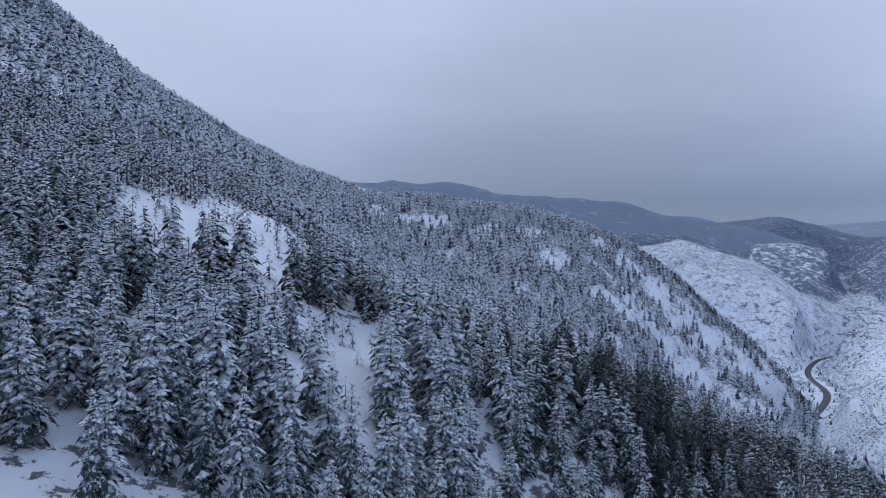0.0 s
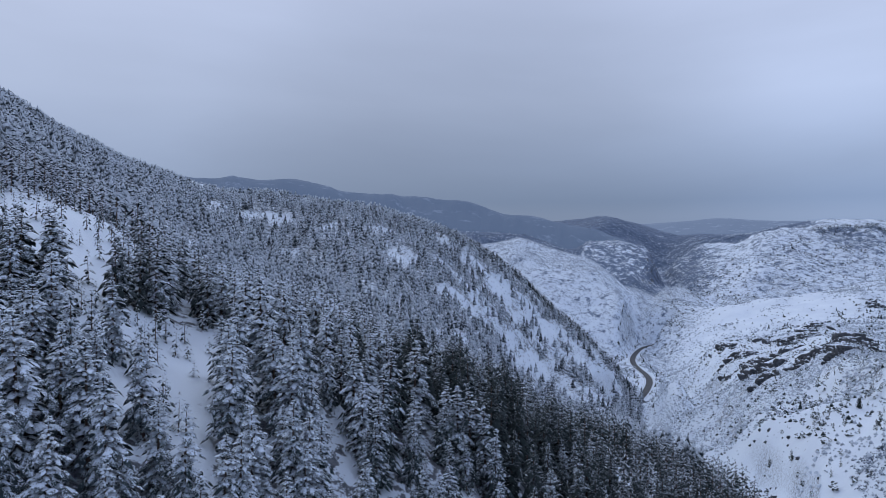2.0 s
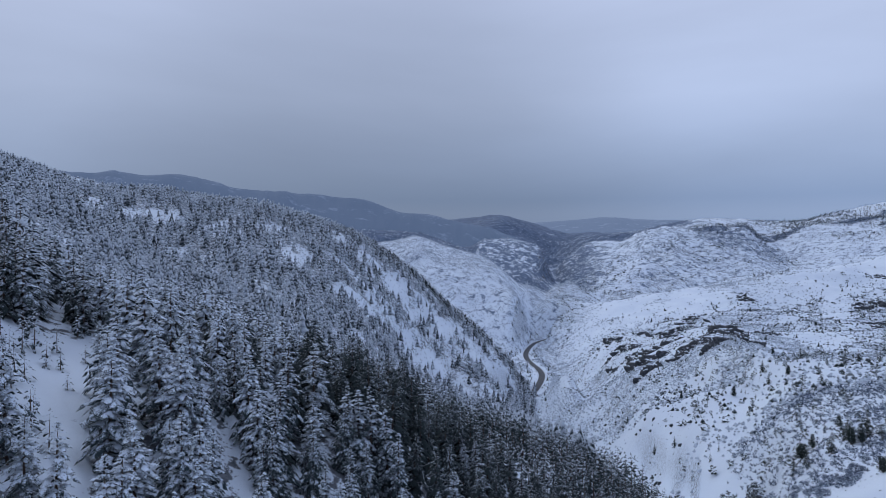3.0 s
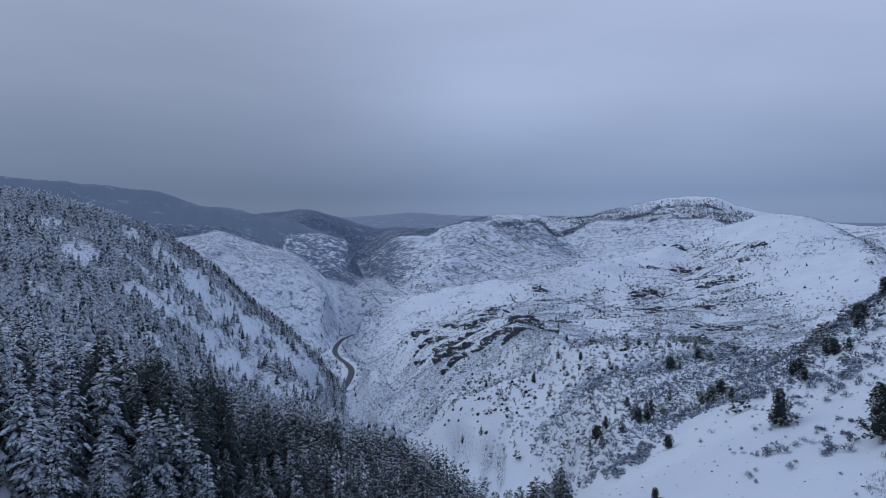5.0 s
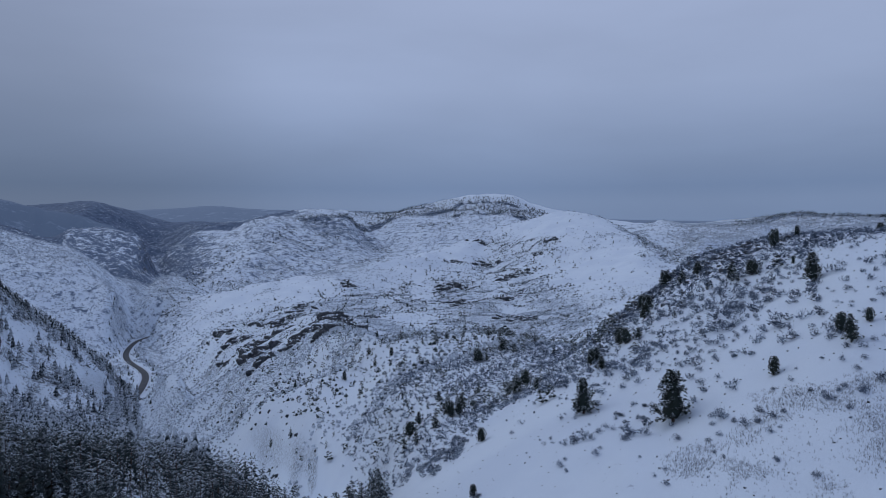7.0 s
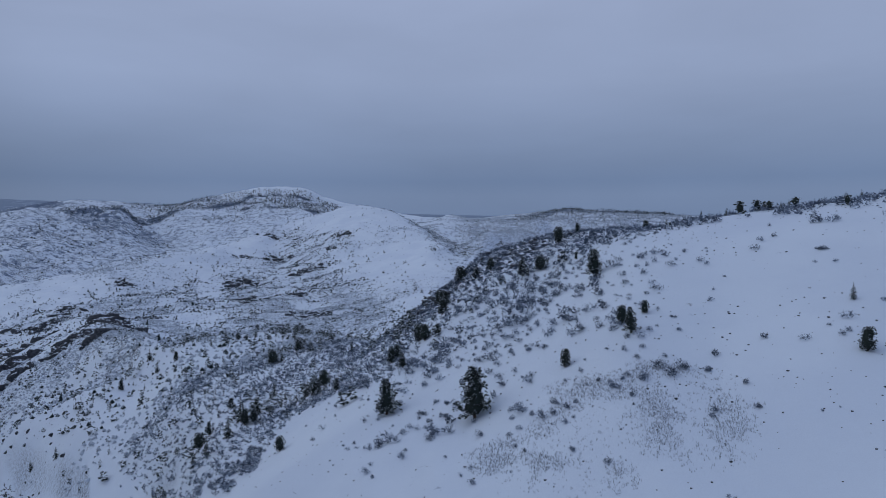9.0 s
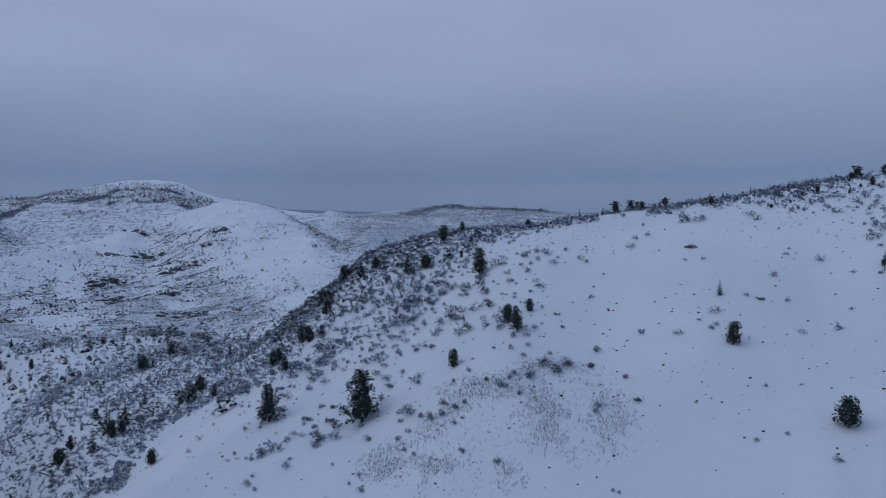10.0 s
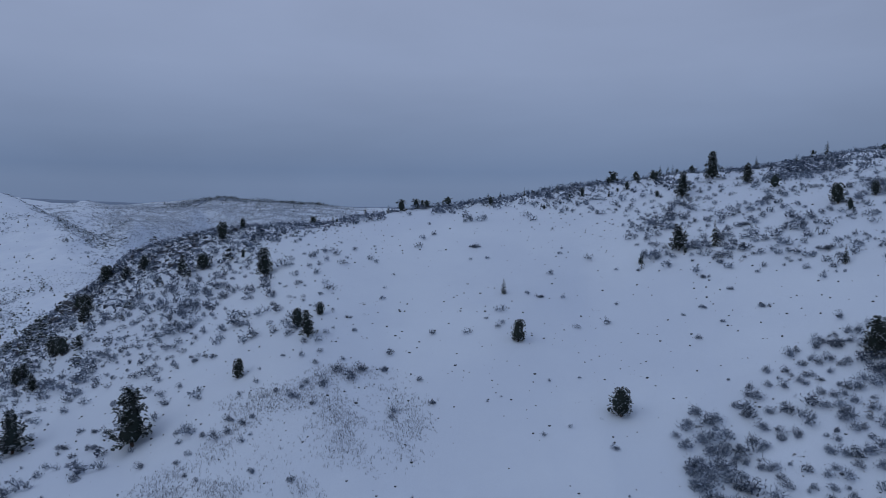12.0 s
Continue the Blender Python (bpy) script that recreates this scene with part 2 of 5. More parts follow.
# Ridges, slopes and valley lines of the land, in metres from the drone's place at six seconds
LAND = {
    "cliff_behind": [(1487, 2513, -35), (1619, 2466, -41), (1662, 2377, -59)],
    "east_edge_back": [(387, 107, -44), (381, 93, -36), (377, 88, -29), (369, 75, -24), (357, 56, -18), (347, 38, -14), (339, 20, -11), (335, 6, -11)],
    "west_slope_foot": [(-75, 20, -19), (-44, 44, -23), (-28, 58, -24), (-13, 74, -27), (3, 86, -32), (20, 94, -36), (41, 101, -41), (106, 164, -71), (171, 196, -103)],
    "stand_edge": [(130, 225, -75), (156, 240, -83), (215, 286, -102), (230, 265, -110), (233, 241, -115), (236, 224, -122), (231, 200, -127)],
    "west_slope_mid": [(-110, 92, 15), (-54, 111, -9), (-37, 122, -9), (-26, 133, -6), (-19, 134, -8), (-7, 130, -17), (19, 134, -20), (44, 152, -31), (73, 172, -43), (127, 221, -75)],
    "west_slope_bench": [(-70, 157, 8), (-47, 176, 8), (-35, 181, 8), (-22, 178, 3), (-9, 171, -10), (6, 166, -19), (23, 162, -23), (47, 189, -40), (97, 227, -64)],
    "west_slope_upper": [(-221, 221, 107), (-146, 275, 58), (-86, 300, 35), (-49, 308, 19), (-5, 286, -26), (30, 284, -41), (82, 328, -66), (174, 392, -111)],
    "west_ridge": [(-585, 338, 344), (-317, 597, 230), (-264, 622, 196), (-217, 668, 158), (-181, 785, 139), (-146, 924, 125), (-91, 1036, 107), (0, 1105, 89)],
    "spur_face": [(-45, 648, 45), (12, 676, 14), (73, 698, -25), (127, 651, -25), (152, 497, -60), (190, 622, -50), (325, 766, -93), (357, 766, -149), (421, 792, -181), (455, 728, -198)],
    "spur_crest": [(95, 1088, 78), (185, 1050, 63), (252, 1009, 53), (304, 995, 36), (351, 993, 20), (391, 992, 0), (439, 986, -30), (496, 973, -76), (552, 972, -121), (606, 970, -173), (651, 972, -219)],
    "spur_back": [(208, 1480, 39), (437, 1430, -52), (632, 1355, -162), (757, 1259, -222)],
    "gorge": [(236, 184, -115), (288, 263, -139), (349, 368, -163), (453, 570, -209), (574, 804, -232), (668, 961, -234), (795, 1110, -236), (893, 1247, -235), (974, 1413, -235), (1098, 1551, -196), (1258, 1744, -158), (1477, 2017, -127), (1687, 2297, -105)],
    "north_hill_foot": [(776, 1284, -201), (842, 1266, -210)],
    "north_hill_face": [(752, 1613, -59), (807, 1541, -72), (820, 1444, -119), (833, 1354, -164)],
    "north_hill_crest": [(789, 1892, 9), (891, 1846, 24), (928, 1771, 6), (950, 1645, -25), (949, 1541, -65), (942, 1415, -120), (922, 1332, -165), (894, 1278, -200)],
    "rocky_slope_foot": [(290, 261, -121), (331, 316, -128), (379, 393, -134), (452, 502, -169), (664, 834, -230), (791, 1031, -236)],
    "rocky_slope": [(229, 149, -71), (311, 235, -91), (441, 360, -107), (427, 419, -129), (576, 614, -145), (561, 703, -195), (677, 867, -194)],
    "rocky_crest": [(336, 171, -62), (381, 212, -69), (385, 266, -76), (461, 360, -82), (512, 441, -91), (734, 636, -110), (725, 688, -130), (739, 760, -157), (839, 979, -169)],
    "dome_foot": [(929, 371, -122), (844, 436, -127), (804, 506, -132), (794, 574, -133), (899, 717, -131), (926, 840, -127), (940, 969, -147)],
    "dome_face": [(1099, 400, -100), (1306, 582, -98), (1337, 803, -120), (1186, 910, -130)],
    "dome_shoulder": [(1454, 400, -42), (1568, 698, -63), (1699, 903, -84), (1481, 1124, -65)],
    "dome_crest": [(994, 1317, -198), (1065, 1325, -159), (1138, 1329, -129), (1233, 1311, -119), (1323, 1279, -112), (1405, 1234, -92), (1486, 1184, -73), (1572, 1154, -63), (1658, 1119, -55), (1743, 1079, -46), (1871, 1059, -17), (1999, 1033, 14), (2127, 999, 43), (2236, 951, 66), (2266, 877, 71), (2218, 777, 52), (2052, 640, 13), (1877, 530, -17), (1648, 418, -40), (1461, 341, -48)],
    "summit_ridge": [(2822, 2071, 102), (2985, 2013, 139), (3104, 1920, 171), (3220, 1823, 201), (3325, 1734, 213), (3349, 1619, 201), (3315, 1527, 146), (3267, 1389, 89)],
    "dome_back": [(1536, 271, -136), (1939, 204, -102)],
    "far_plain": [(3310, 1173, 61), (3351, 1048, 48), (3189, 891, 38), (3210, 812, 61), (3327, 751, 39), (3226, -396, 34), (3054, -1112, 23), (2490, -2089, 23)],
    "far_edge": [(-4251, 1547, 475), (-1547, 4251, 316), (786, 4455, 158), (2908, 3466, 32), (3837, 2397, 55), (4370, 1171, 47), (4524, 0, 47), (3918, -2262, 32), (2262, -3918, 47), (-1547, -4251, 79), (-4100, -1912, 237)],
    "east_draw": [(247, 131, -68), (285, 127, -58), (404, 143, -62), (507, 117, -51), (543, 57, -32), (494, -17, -22)],
    "east_slope_edge": [(172, 116, -70), (190, 108, -62), (225, 106, -54), (307, 115, -48), (315, 88, -25), (307, 76, -18), (303, 72, -12), (295, 62, -8), (282, 46, -4), (272, 32, -1), (265, 18, 1), (260, 7, 1)],
    "east_slope_foot": [(110, 110, -83), (115, 72, -57), (134, 43, -43), (133, 16, -38), (127, -13, -35), (114, -37, -33), (106, -56, -36), (88, -74, -35), (55, -95, -31)],
    "east_slope_mid": [(172, 70, -46), (153, 40, -41), (164, 21, -28), (166, 7, -20), (157, -10, -26), (155, -35, -22), (166, -57, -18), (151, -70, -16), (128, -89, -14), (99, -118, -13)],
    "east_slope_upper": [(200, 40, -24), (229, 32, -15), (212, 9, -6), (208, -2, -5), (206, -29, -4), (186, -75, -4), (161, -93, -2), (139, -117, 2)],
    "east_ridge": [(253, -13, 4), (255, -25, 6), (258, -46, 9), (258, -66, 11), (252, -85, 14), (244, -103, 17), (236, -120, 20), (230, -138, 21), (224, -155, 24), (220, -173, 27), (217, -185, 29), (184, -236, 38), (102, -281, 34)],
    "east_back": [(389, -34, -17), (404, -101, -15), (389, -181, -7), (339, -284, 0), (221, -383, 8)],
    "behind": [(0, -78, -28), (0, -260, 18), (-45, -64, -32), (-164, -234, 15), (-86, -31, -30), (-318, -116, 84), (0, -1170, 61), (-671, -958, 123), (-1152, -203, 426), (585, -1013, 20), (1013, -585, -20), (1152, -203, -41)],
    "under_camera": [(0, 32, -56), (0, 58, -43), (28, 16, -61), (62, 36, -56), (28, -16, -56), (62, -36, -46), (0, -32, -48), (-28, -16, -45), (-28, 16, -48)],
    "north_hill_side": [(1117, 1872, -51), (1150, 1781, -91), (1145, 1640, -126), (1081, 1501, -152), (1016, 1388, -182)],
    "north_hill_dip": [(911, 2166, -18), (1012, 2099, -7), (1072, 2012, -27)],
    "cliff_foot": [(1189, 2027, -78), (1234, 1881, -117), (1251, 1749, -124), (1353, 1735, -115)],
    "cliff_crest": [(1273, 2210, -12), (1332, 2233, 21), (1465, 2196, 23), (1521, 2158, 7), (1529, 2103, -46)],
    "gorge_notch": [(1693, 2355, -105), (1780, 2415, -90), (1745, 2316, -105)],
    "forest_foot": [(858, 2348, 68), (961, 2362, 53), (1130, 2342, 41), (1310, 2418, 12), (1433, 2521, -18)],
    "forest_shoulder": [(1112, 2733, 42), (1304, 2702, 32), (1423, 2584, 20), (1491, 2546, 9)],
    "beyond_gorge": [(1695, 2773, 92), (1772, 2784, 116), (1859, 2787, 85), (1920, 2745, 47), (1950, 2662, -43), (2195, 2726, 63), (2393, 2622, 63)],
    "right_cliff_crest": [(1662, 2191, -49), (1756, 2181, -7), (1854, 2164, 6), (1820, 1995, -3), (1895, 1951, 31), (2013, 1946, 47), (2164, 1900, 67), (2277, 1844, 65)],
    "inner_face": [(1506, 1932, -109), (1450, 1720, -119), (1576, 1675, -77), (1810, 1695, -55), (2032, 1701, -38), (1791, 1815, -15)],
    "inner_gully": [(2315, 1845, 23), (2319, 1774, -24), (2252, 1664, -72)],
    "inner_upper": [(2365, 1679, -24), (2513, 1638, 22), (2680, 1518, 46), (2364, 1463, -45), (2765, 1402, 63)],
    "wooded_row": [(2628, 1912, 87), (2849, 1763, 112), (2967, 1620, 125), (2984, 1456, 110), (2967, 1326, 82)],
    "dome_behind": [(1300, 1519, -187), (1446, 1467, -163), (1592, 1400, -142), (1704, 1359, -118), (1814, 1332, -101), (1923, 1298, -97), (2024, 1253, -92), (2158, 1222, -66), (2310, 1193, -43), (2506, 1132, -15), (2615, 1001, 5), (2387, 744, -37), (2169, 597, -62), (1896, 455, -82)],
    "shelf_edge": [(335, 131, -56), (392, 177, -63), (480, 248, -74), (478, 291, -76), (457, 324, -80), (422, 337, -94), (394, 369, -115)],
    "shelf_behind": [(515, 219, -99), (611, 321, -118), (612, 379, -125), (584, 422, -131)],
    "far_valley": [(1469, 354, -56), (1851, 475, -46), (2225, 624, -25), (2694, 803, 6)],
    "far_side": [(1476, 319, -39), (1736, 289, -21), (1946, 229, -2), (2056, 127, 8), (2109, 13, 11)],
    "far_side_back": [(2161, 464, -45), (2334, 349, -17), (2454, 169, -7)],
    "far_knoll": [(2953, 583, 30), (3076, 457, 45), (3146, 290, 74), (3157, 115, 71), (3257, -112, 57), (3297, -268, 44)],
    "front_upper": [(1162, 867, -125), (1104, 940, -119), (1086, 1034, -122), (1060, 1145, -145), (996, 1201, -167), (1149, 1184, -127), (1222, 1109, -109)],
}


# ---- the land: one sheet to the horizon ----
def warp(x, y):
    """Far land is drawn coarser than near land."""
    r, a = np.hypot(x, y), np.arctan2(x, y)
    return np.stack([np.sin(a) * 6, np.cos(a) * 6, 1.7 * np.log(np.maximum(r, 5))], -1)


LOOSE = ("behind", "under_camera", "dome_back", "spur_face", "far_edge", "far_plain")


def along(line, pieces):
    """A line of places with points set evenly between them."""
    line = np.array(line, float)
    t = np.linspace(0, len(line) - 1, (len(line) - 1) * pieces + 1)
    return np.stack([np.interp(t, np.arange(len(line)), line[:, n]) for n in range(3)], -1)


KNOTS = np.vstack([along(line, 1 if name in LOOSE else 3) for name, line in LAND.items()])
KNOT_AT = warp(KNOTS[:, 0], KNOTS[:, 1])


def spread(d2):
    return np.sqrt(d2 + 0.003)


def solve_land():
    n = len(KNOTS)
    a = np.ones((n + 1, n + 1))
    give = np.where(np.hypot(KNOTS[:, 0], KNOTS[:, 1]) > 350, 0.008, 0.05)
    a[:n, :n] = -spread(((KNOT_AT[:, None] - KNOT_AT[None]) ** 2).sum(-1)) + np.diag(give)
    a[n, n] = 0
    return np.linalg.solve(a, np.r_[KNOTS[:, 2] / np.hypot(KNOTS[:, 0], KNOTS[:, 1]), 0])


LAND_FIT = solve_land()


def raw_height(x, y):
    x, y = np.asarray(x, float), np.asarray(y, float)
    out = np.empty(x.shape)
    fx, fy, fo = x.ravel(), y.ravel(), out.reshape(-1)
    for i in range(0, len(fx), 20000):
        w = warp(fx[i:i + 20000], fy[i:i + 20000])
        d2 = (w ** 2).sum(-1)[:, None] + (KNOT_AT ** 2).sum(-1)[None] - 2 * w @ KNOT_AT.T
        fo[i:i + 20000] = (LAND_FIT[-1] - spread(np.maximum(d2, 0)) @ LAND_FIT[:-1]) * np.hypot(fx[i:i + 20000], fy[i:i + 20000])
    return out


HOLLOW = 56.0
RING = np.radians(np.arange(0, 360, 6))
HOLLOW_Z = float(raw_height(HOLLOW * np.sin(RING), HOLLOW * np.cos(RING)).mean())


def base_height(x, y):
    """The land; the hollow in the middle is spanned evenly from its edge."""
    x, y = np.asarray(x, float), np.asarray(y, float)
    r = np.maximum(np.hypot(x, y), 0.01)
    k = np.minimum(r / HOLLOW, 1)
    return HOLLOW_Z + (raw_height(x / k, y / k) - HOLLOW_Z) * k


# smooth value noise on arrays
LATTICE = np.random.RandomState(7).rand(256, 256)


def value_noise(x, y, size, seed=0):
    x, y = np.asarray(x, float) / size + seed * 17.3, np.asarray(y, float) / size + seed * 9.7
    i, j = np.floor(x).astype(int), np.floor(y).astype(int)
    u, v = x - i, y - j
    u, v = u * u * (3 - 2 * u), v * v * (3 - 2 * v)
    g = lambda a, b: LATTICE[a % 256, b % 256]
    return (g(i, j) * (1 - u) + g(i + 1, j) * u) * (1 - v) + (g(i, j + 1) * (1 - u) + g(i + 1, j + 1) * u) * v


def fractal(x, y, size, octaves=4, seed=0):
    total, weight = 0, 0
    for o in range(octaves):
        total, weight = total + value_noise(x, y, size / 2 ** o, seed + o) * 0.5 ** o, weight + 0.5 ** o
    return total / weight


ROAD = [(545, 830), (606, 884), (642, 918), (691, 971), (738, 1029), (769, 1084), (789, 1137), (818, 1199), (864, 1270), (935, 1352), (988, 1402), (1060, 1440)]
ROAD_Z = -230.0


def from_line(line, x, y):
    """Metres to a line on the plan."""
    out = np.full(np.shape(x), 1e9)
    for (ax, ay), (bx, by) in zip(line[:-1], line[1:]):
        dx, dy = bx - ax, by - ay
        t = np.clip(((x - ax) * dx + (y - ay) * dy) / (dx * dx + dy * dy), 0, 1)
        out = np.minimum(out, np.hypot(x - ax - t * dx, y - ay - t * dy))
    return out


def from_road(x, y):
    return from_line(ROAD, x, y)


def crag_cover(x, y):
    """Where rock breaks the slope into ledges: on the rocky slope, in the cliffs beyond the gorge, on the dome's flank."""
    a, r = bearings(x, y)
    slope = band(a, 37, 66, 4) * band(r, 430, 1350, 120) * np.clip((fractal(x, y, 90, 3, 53) - 0.45) * 5, 0, 1) * 0.22
    cliffs = band(a, 29.6, 46, 3) * band(r, 2250, 3250, 200) * 0.7
    flank = spots(x, y, [(1890, 2008, 150, 110, 40), (1600, 1600, 120, 70, 45), (1235, 1010, 60, 40, 30)])
    return np.clip(np.maximum.reduce([slope, cliffs, flank, spots(x, y, [(px, py, k * 1.4, k * 0.9, 50) for px, py, k in OUTCROPS]) * np.clip((fractal(x, y, 16, 3, 69) - 0.4) * 5, 0, 1) * np.interp(r, (900, 1200), (1, 0.25))]), 0, 1)


def land_height(x, y):
    r = np.hypot(x, y)
    z = base_height(x, y)
    crag = crag_cover(x, y)
    ledges = 1 - np.abs(2 * fractal(x, y, 34, 4, 63) - 1)
    z = z + (ledges - 0.72) * 11 * crag * np.clip((1900 - r) / 400, 0, 1)
    ledges = 1 - np.abs(2 * fractal(x, y, 120, 5, 65) - 1)
    z = z + (ledges - 0.72) * 42 * crag * np.clip((r - 1500) / 600, 0, 1)
    far = np.clip((r - 250) / 900, 0, 1)
    z = z + (fractal(x, y, 26, 3, 1) - 0.5) * 1.6
    z = z + (fractal(x, y, 110, 5, 5) - 0.5) * 13 * far + (np.abs(fractal(x, y, 55, 4, 15) - 0.5) - 0.12) * 15 * far
    gully = 1 - np.abs(2 * fractal(x, y, 170, 4, 9) - 1)
    z = z + (gully - 0.75) * 24 * np.clip((r - 400) / 1300, 0, 1)
    near = np.clip((46 - from_road(x, y)) / 34, 0, 1)
    near = near * near * (3 - 2 * near)
    return z * (1 - near) + (ROAD_Z - 0.5) * near


def polar(azimuth, distance):
    a = np.radians(azimuth)
    return distance * np.sin(a), distance * np.cos(a)


def bearings(x, y):
    return np.degrees(np.arctan2(x, y)), np.hypot(x, y)


def band(v, a, b, soft):
    """1 between a and b, 0 outside, with soft edges."""
    return np.clip((v - a) / soft + 0.5, 0, 1) * np.clip((b - v) / soft + 0.5, 0, 1)


def spots(x, y, places):
    """Soft round or long openings: x, y, half length, half width, turn in degrees."""
    out = np.zeros(np.shape(x))
    for px, py, rx, ry, turn in places:
        c, d = math.cos(radians(turn)), math.sin(radians(turn))
        u, v = (x - px) * c + (y - py) * d, -(x - px) * d + (y - py) * c
        out = np.maximum(out, np.clip(1.9 - 1.4 * np.sqrt((u / rx) ** 2 + (v / ry) ** 2), 0, 1))
    return out


# openings placed to fit the camera's view, drawn out along its sight lines
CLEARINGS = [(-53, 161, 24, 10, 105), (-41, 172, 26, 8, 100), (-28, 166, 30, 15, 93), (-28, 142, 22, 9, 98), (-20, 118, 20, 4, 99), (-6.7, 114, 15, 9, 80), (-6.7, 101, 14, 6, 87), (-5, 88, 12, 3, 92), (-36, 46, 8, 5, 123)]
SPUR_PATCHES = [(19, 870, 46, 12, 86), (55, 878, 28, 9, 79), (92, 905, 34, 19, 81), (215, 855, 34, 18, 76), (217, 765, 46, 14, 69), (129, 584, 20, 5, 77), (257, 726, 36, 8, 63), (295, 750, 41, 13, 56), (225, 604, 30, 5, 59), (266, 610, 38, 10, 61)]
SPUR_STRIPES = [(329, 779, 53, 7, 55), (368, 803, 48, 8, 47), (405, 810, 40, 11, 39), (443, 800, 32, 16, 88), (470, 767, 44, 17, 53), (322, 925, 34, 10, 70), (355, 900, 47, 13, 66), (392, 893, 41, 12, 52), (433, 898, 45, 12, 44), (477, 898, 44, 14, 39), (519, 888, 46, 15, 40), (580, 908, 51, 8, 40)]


def woods(x, y):
    """How thickly conifers stand."""
    a, r = bearings(x, y)
    reach = np.interp(a, (-60, 0, 15, 21, 25, 33, 35, 36, 40, 44, 48, 51, 53, 53.6), (1200, 1180, 1120, 1090, 1110, 1190, 1150, 520, 400, 330, 300, 292, 280, 0))
    cover = np.clip((reach - r) / 25 + 0.5, 0, 1) * np.clip((r - 50) / 6, 0, 1)
    thin = 1 - 0.1 * band(a, 22, 36, 3) * np.clip((r - 640) / 100, 0, 1)
    ragged = (fractal(x, y, 20, 4, 21) - 0.49) * 6.5 * np.clip((r - 300) / 300, 0, 1)
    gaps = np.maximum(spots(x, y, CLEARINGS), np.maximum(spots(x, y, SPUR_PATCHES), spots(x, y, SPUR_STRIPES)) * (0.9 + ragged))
    glade = np.clip((fractal(x, y, 48, 3, 13) - 0.63) * 9, 0, 1) * 0.8 * (r > 190)
    return np.clip(cover * thin * (1 - np.clip(gaps * np.where(r > 300, 1.15, 1.5), 0, np.where(r > 300, 0.9, 1))) * (1 - glade), 0, 1)


BRUSHY = [(1204, 802, 240, 58, -145), (1268, 762, 240, 79, -149), (940, 523, 210, 66, -149), (1229, 560, 240, 62, -152), (994, 412, 240, 53, -155), (1602, 808, 229, 55, -139), (1038, 850, 215, 72, -138), (1755, 836, 224, 50, 50), (1863, 1736, 228, 112, -160), (2039, 1754, 210, 101, -162), (1450, 1674, 240, 101, 57), (1053, 1470, 240, 88, 55)]


BARE = [(1330, 873, 260, 23, -146), (1388, 505, 260, 95, -155), (1941, 777, 192, 104, 56), (1075, 1212, 90, 26, 73), (1206, 1132, 150, 34, 54), (895, 622, 104, 50, -156), (1138, 995, 106, 45, 51), (1530, 480, 195, 48, -159), (307, 188, 44, 13, -141), (291, 195, 43, 12, 47), (363, 372, 141, 12, 60), (297, 260, 55, 12, 63)]


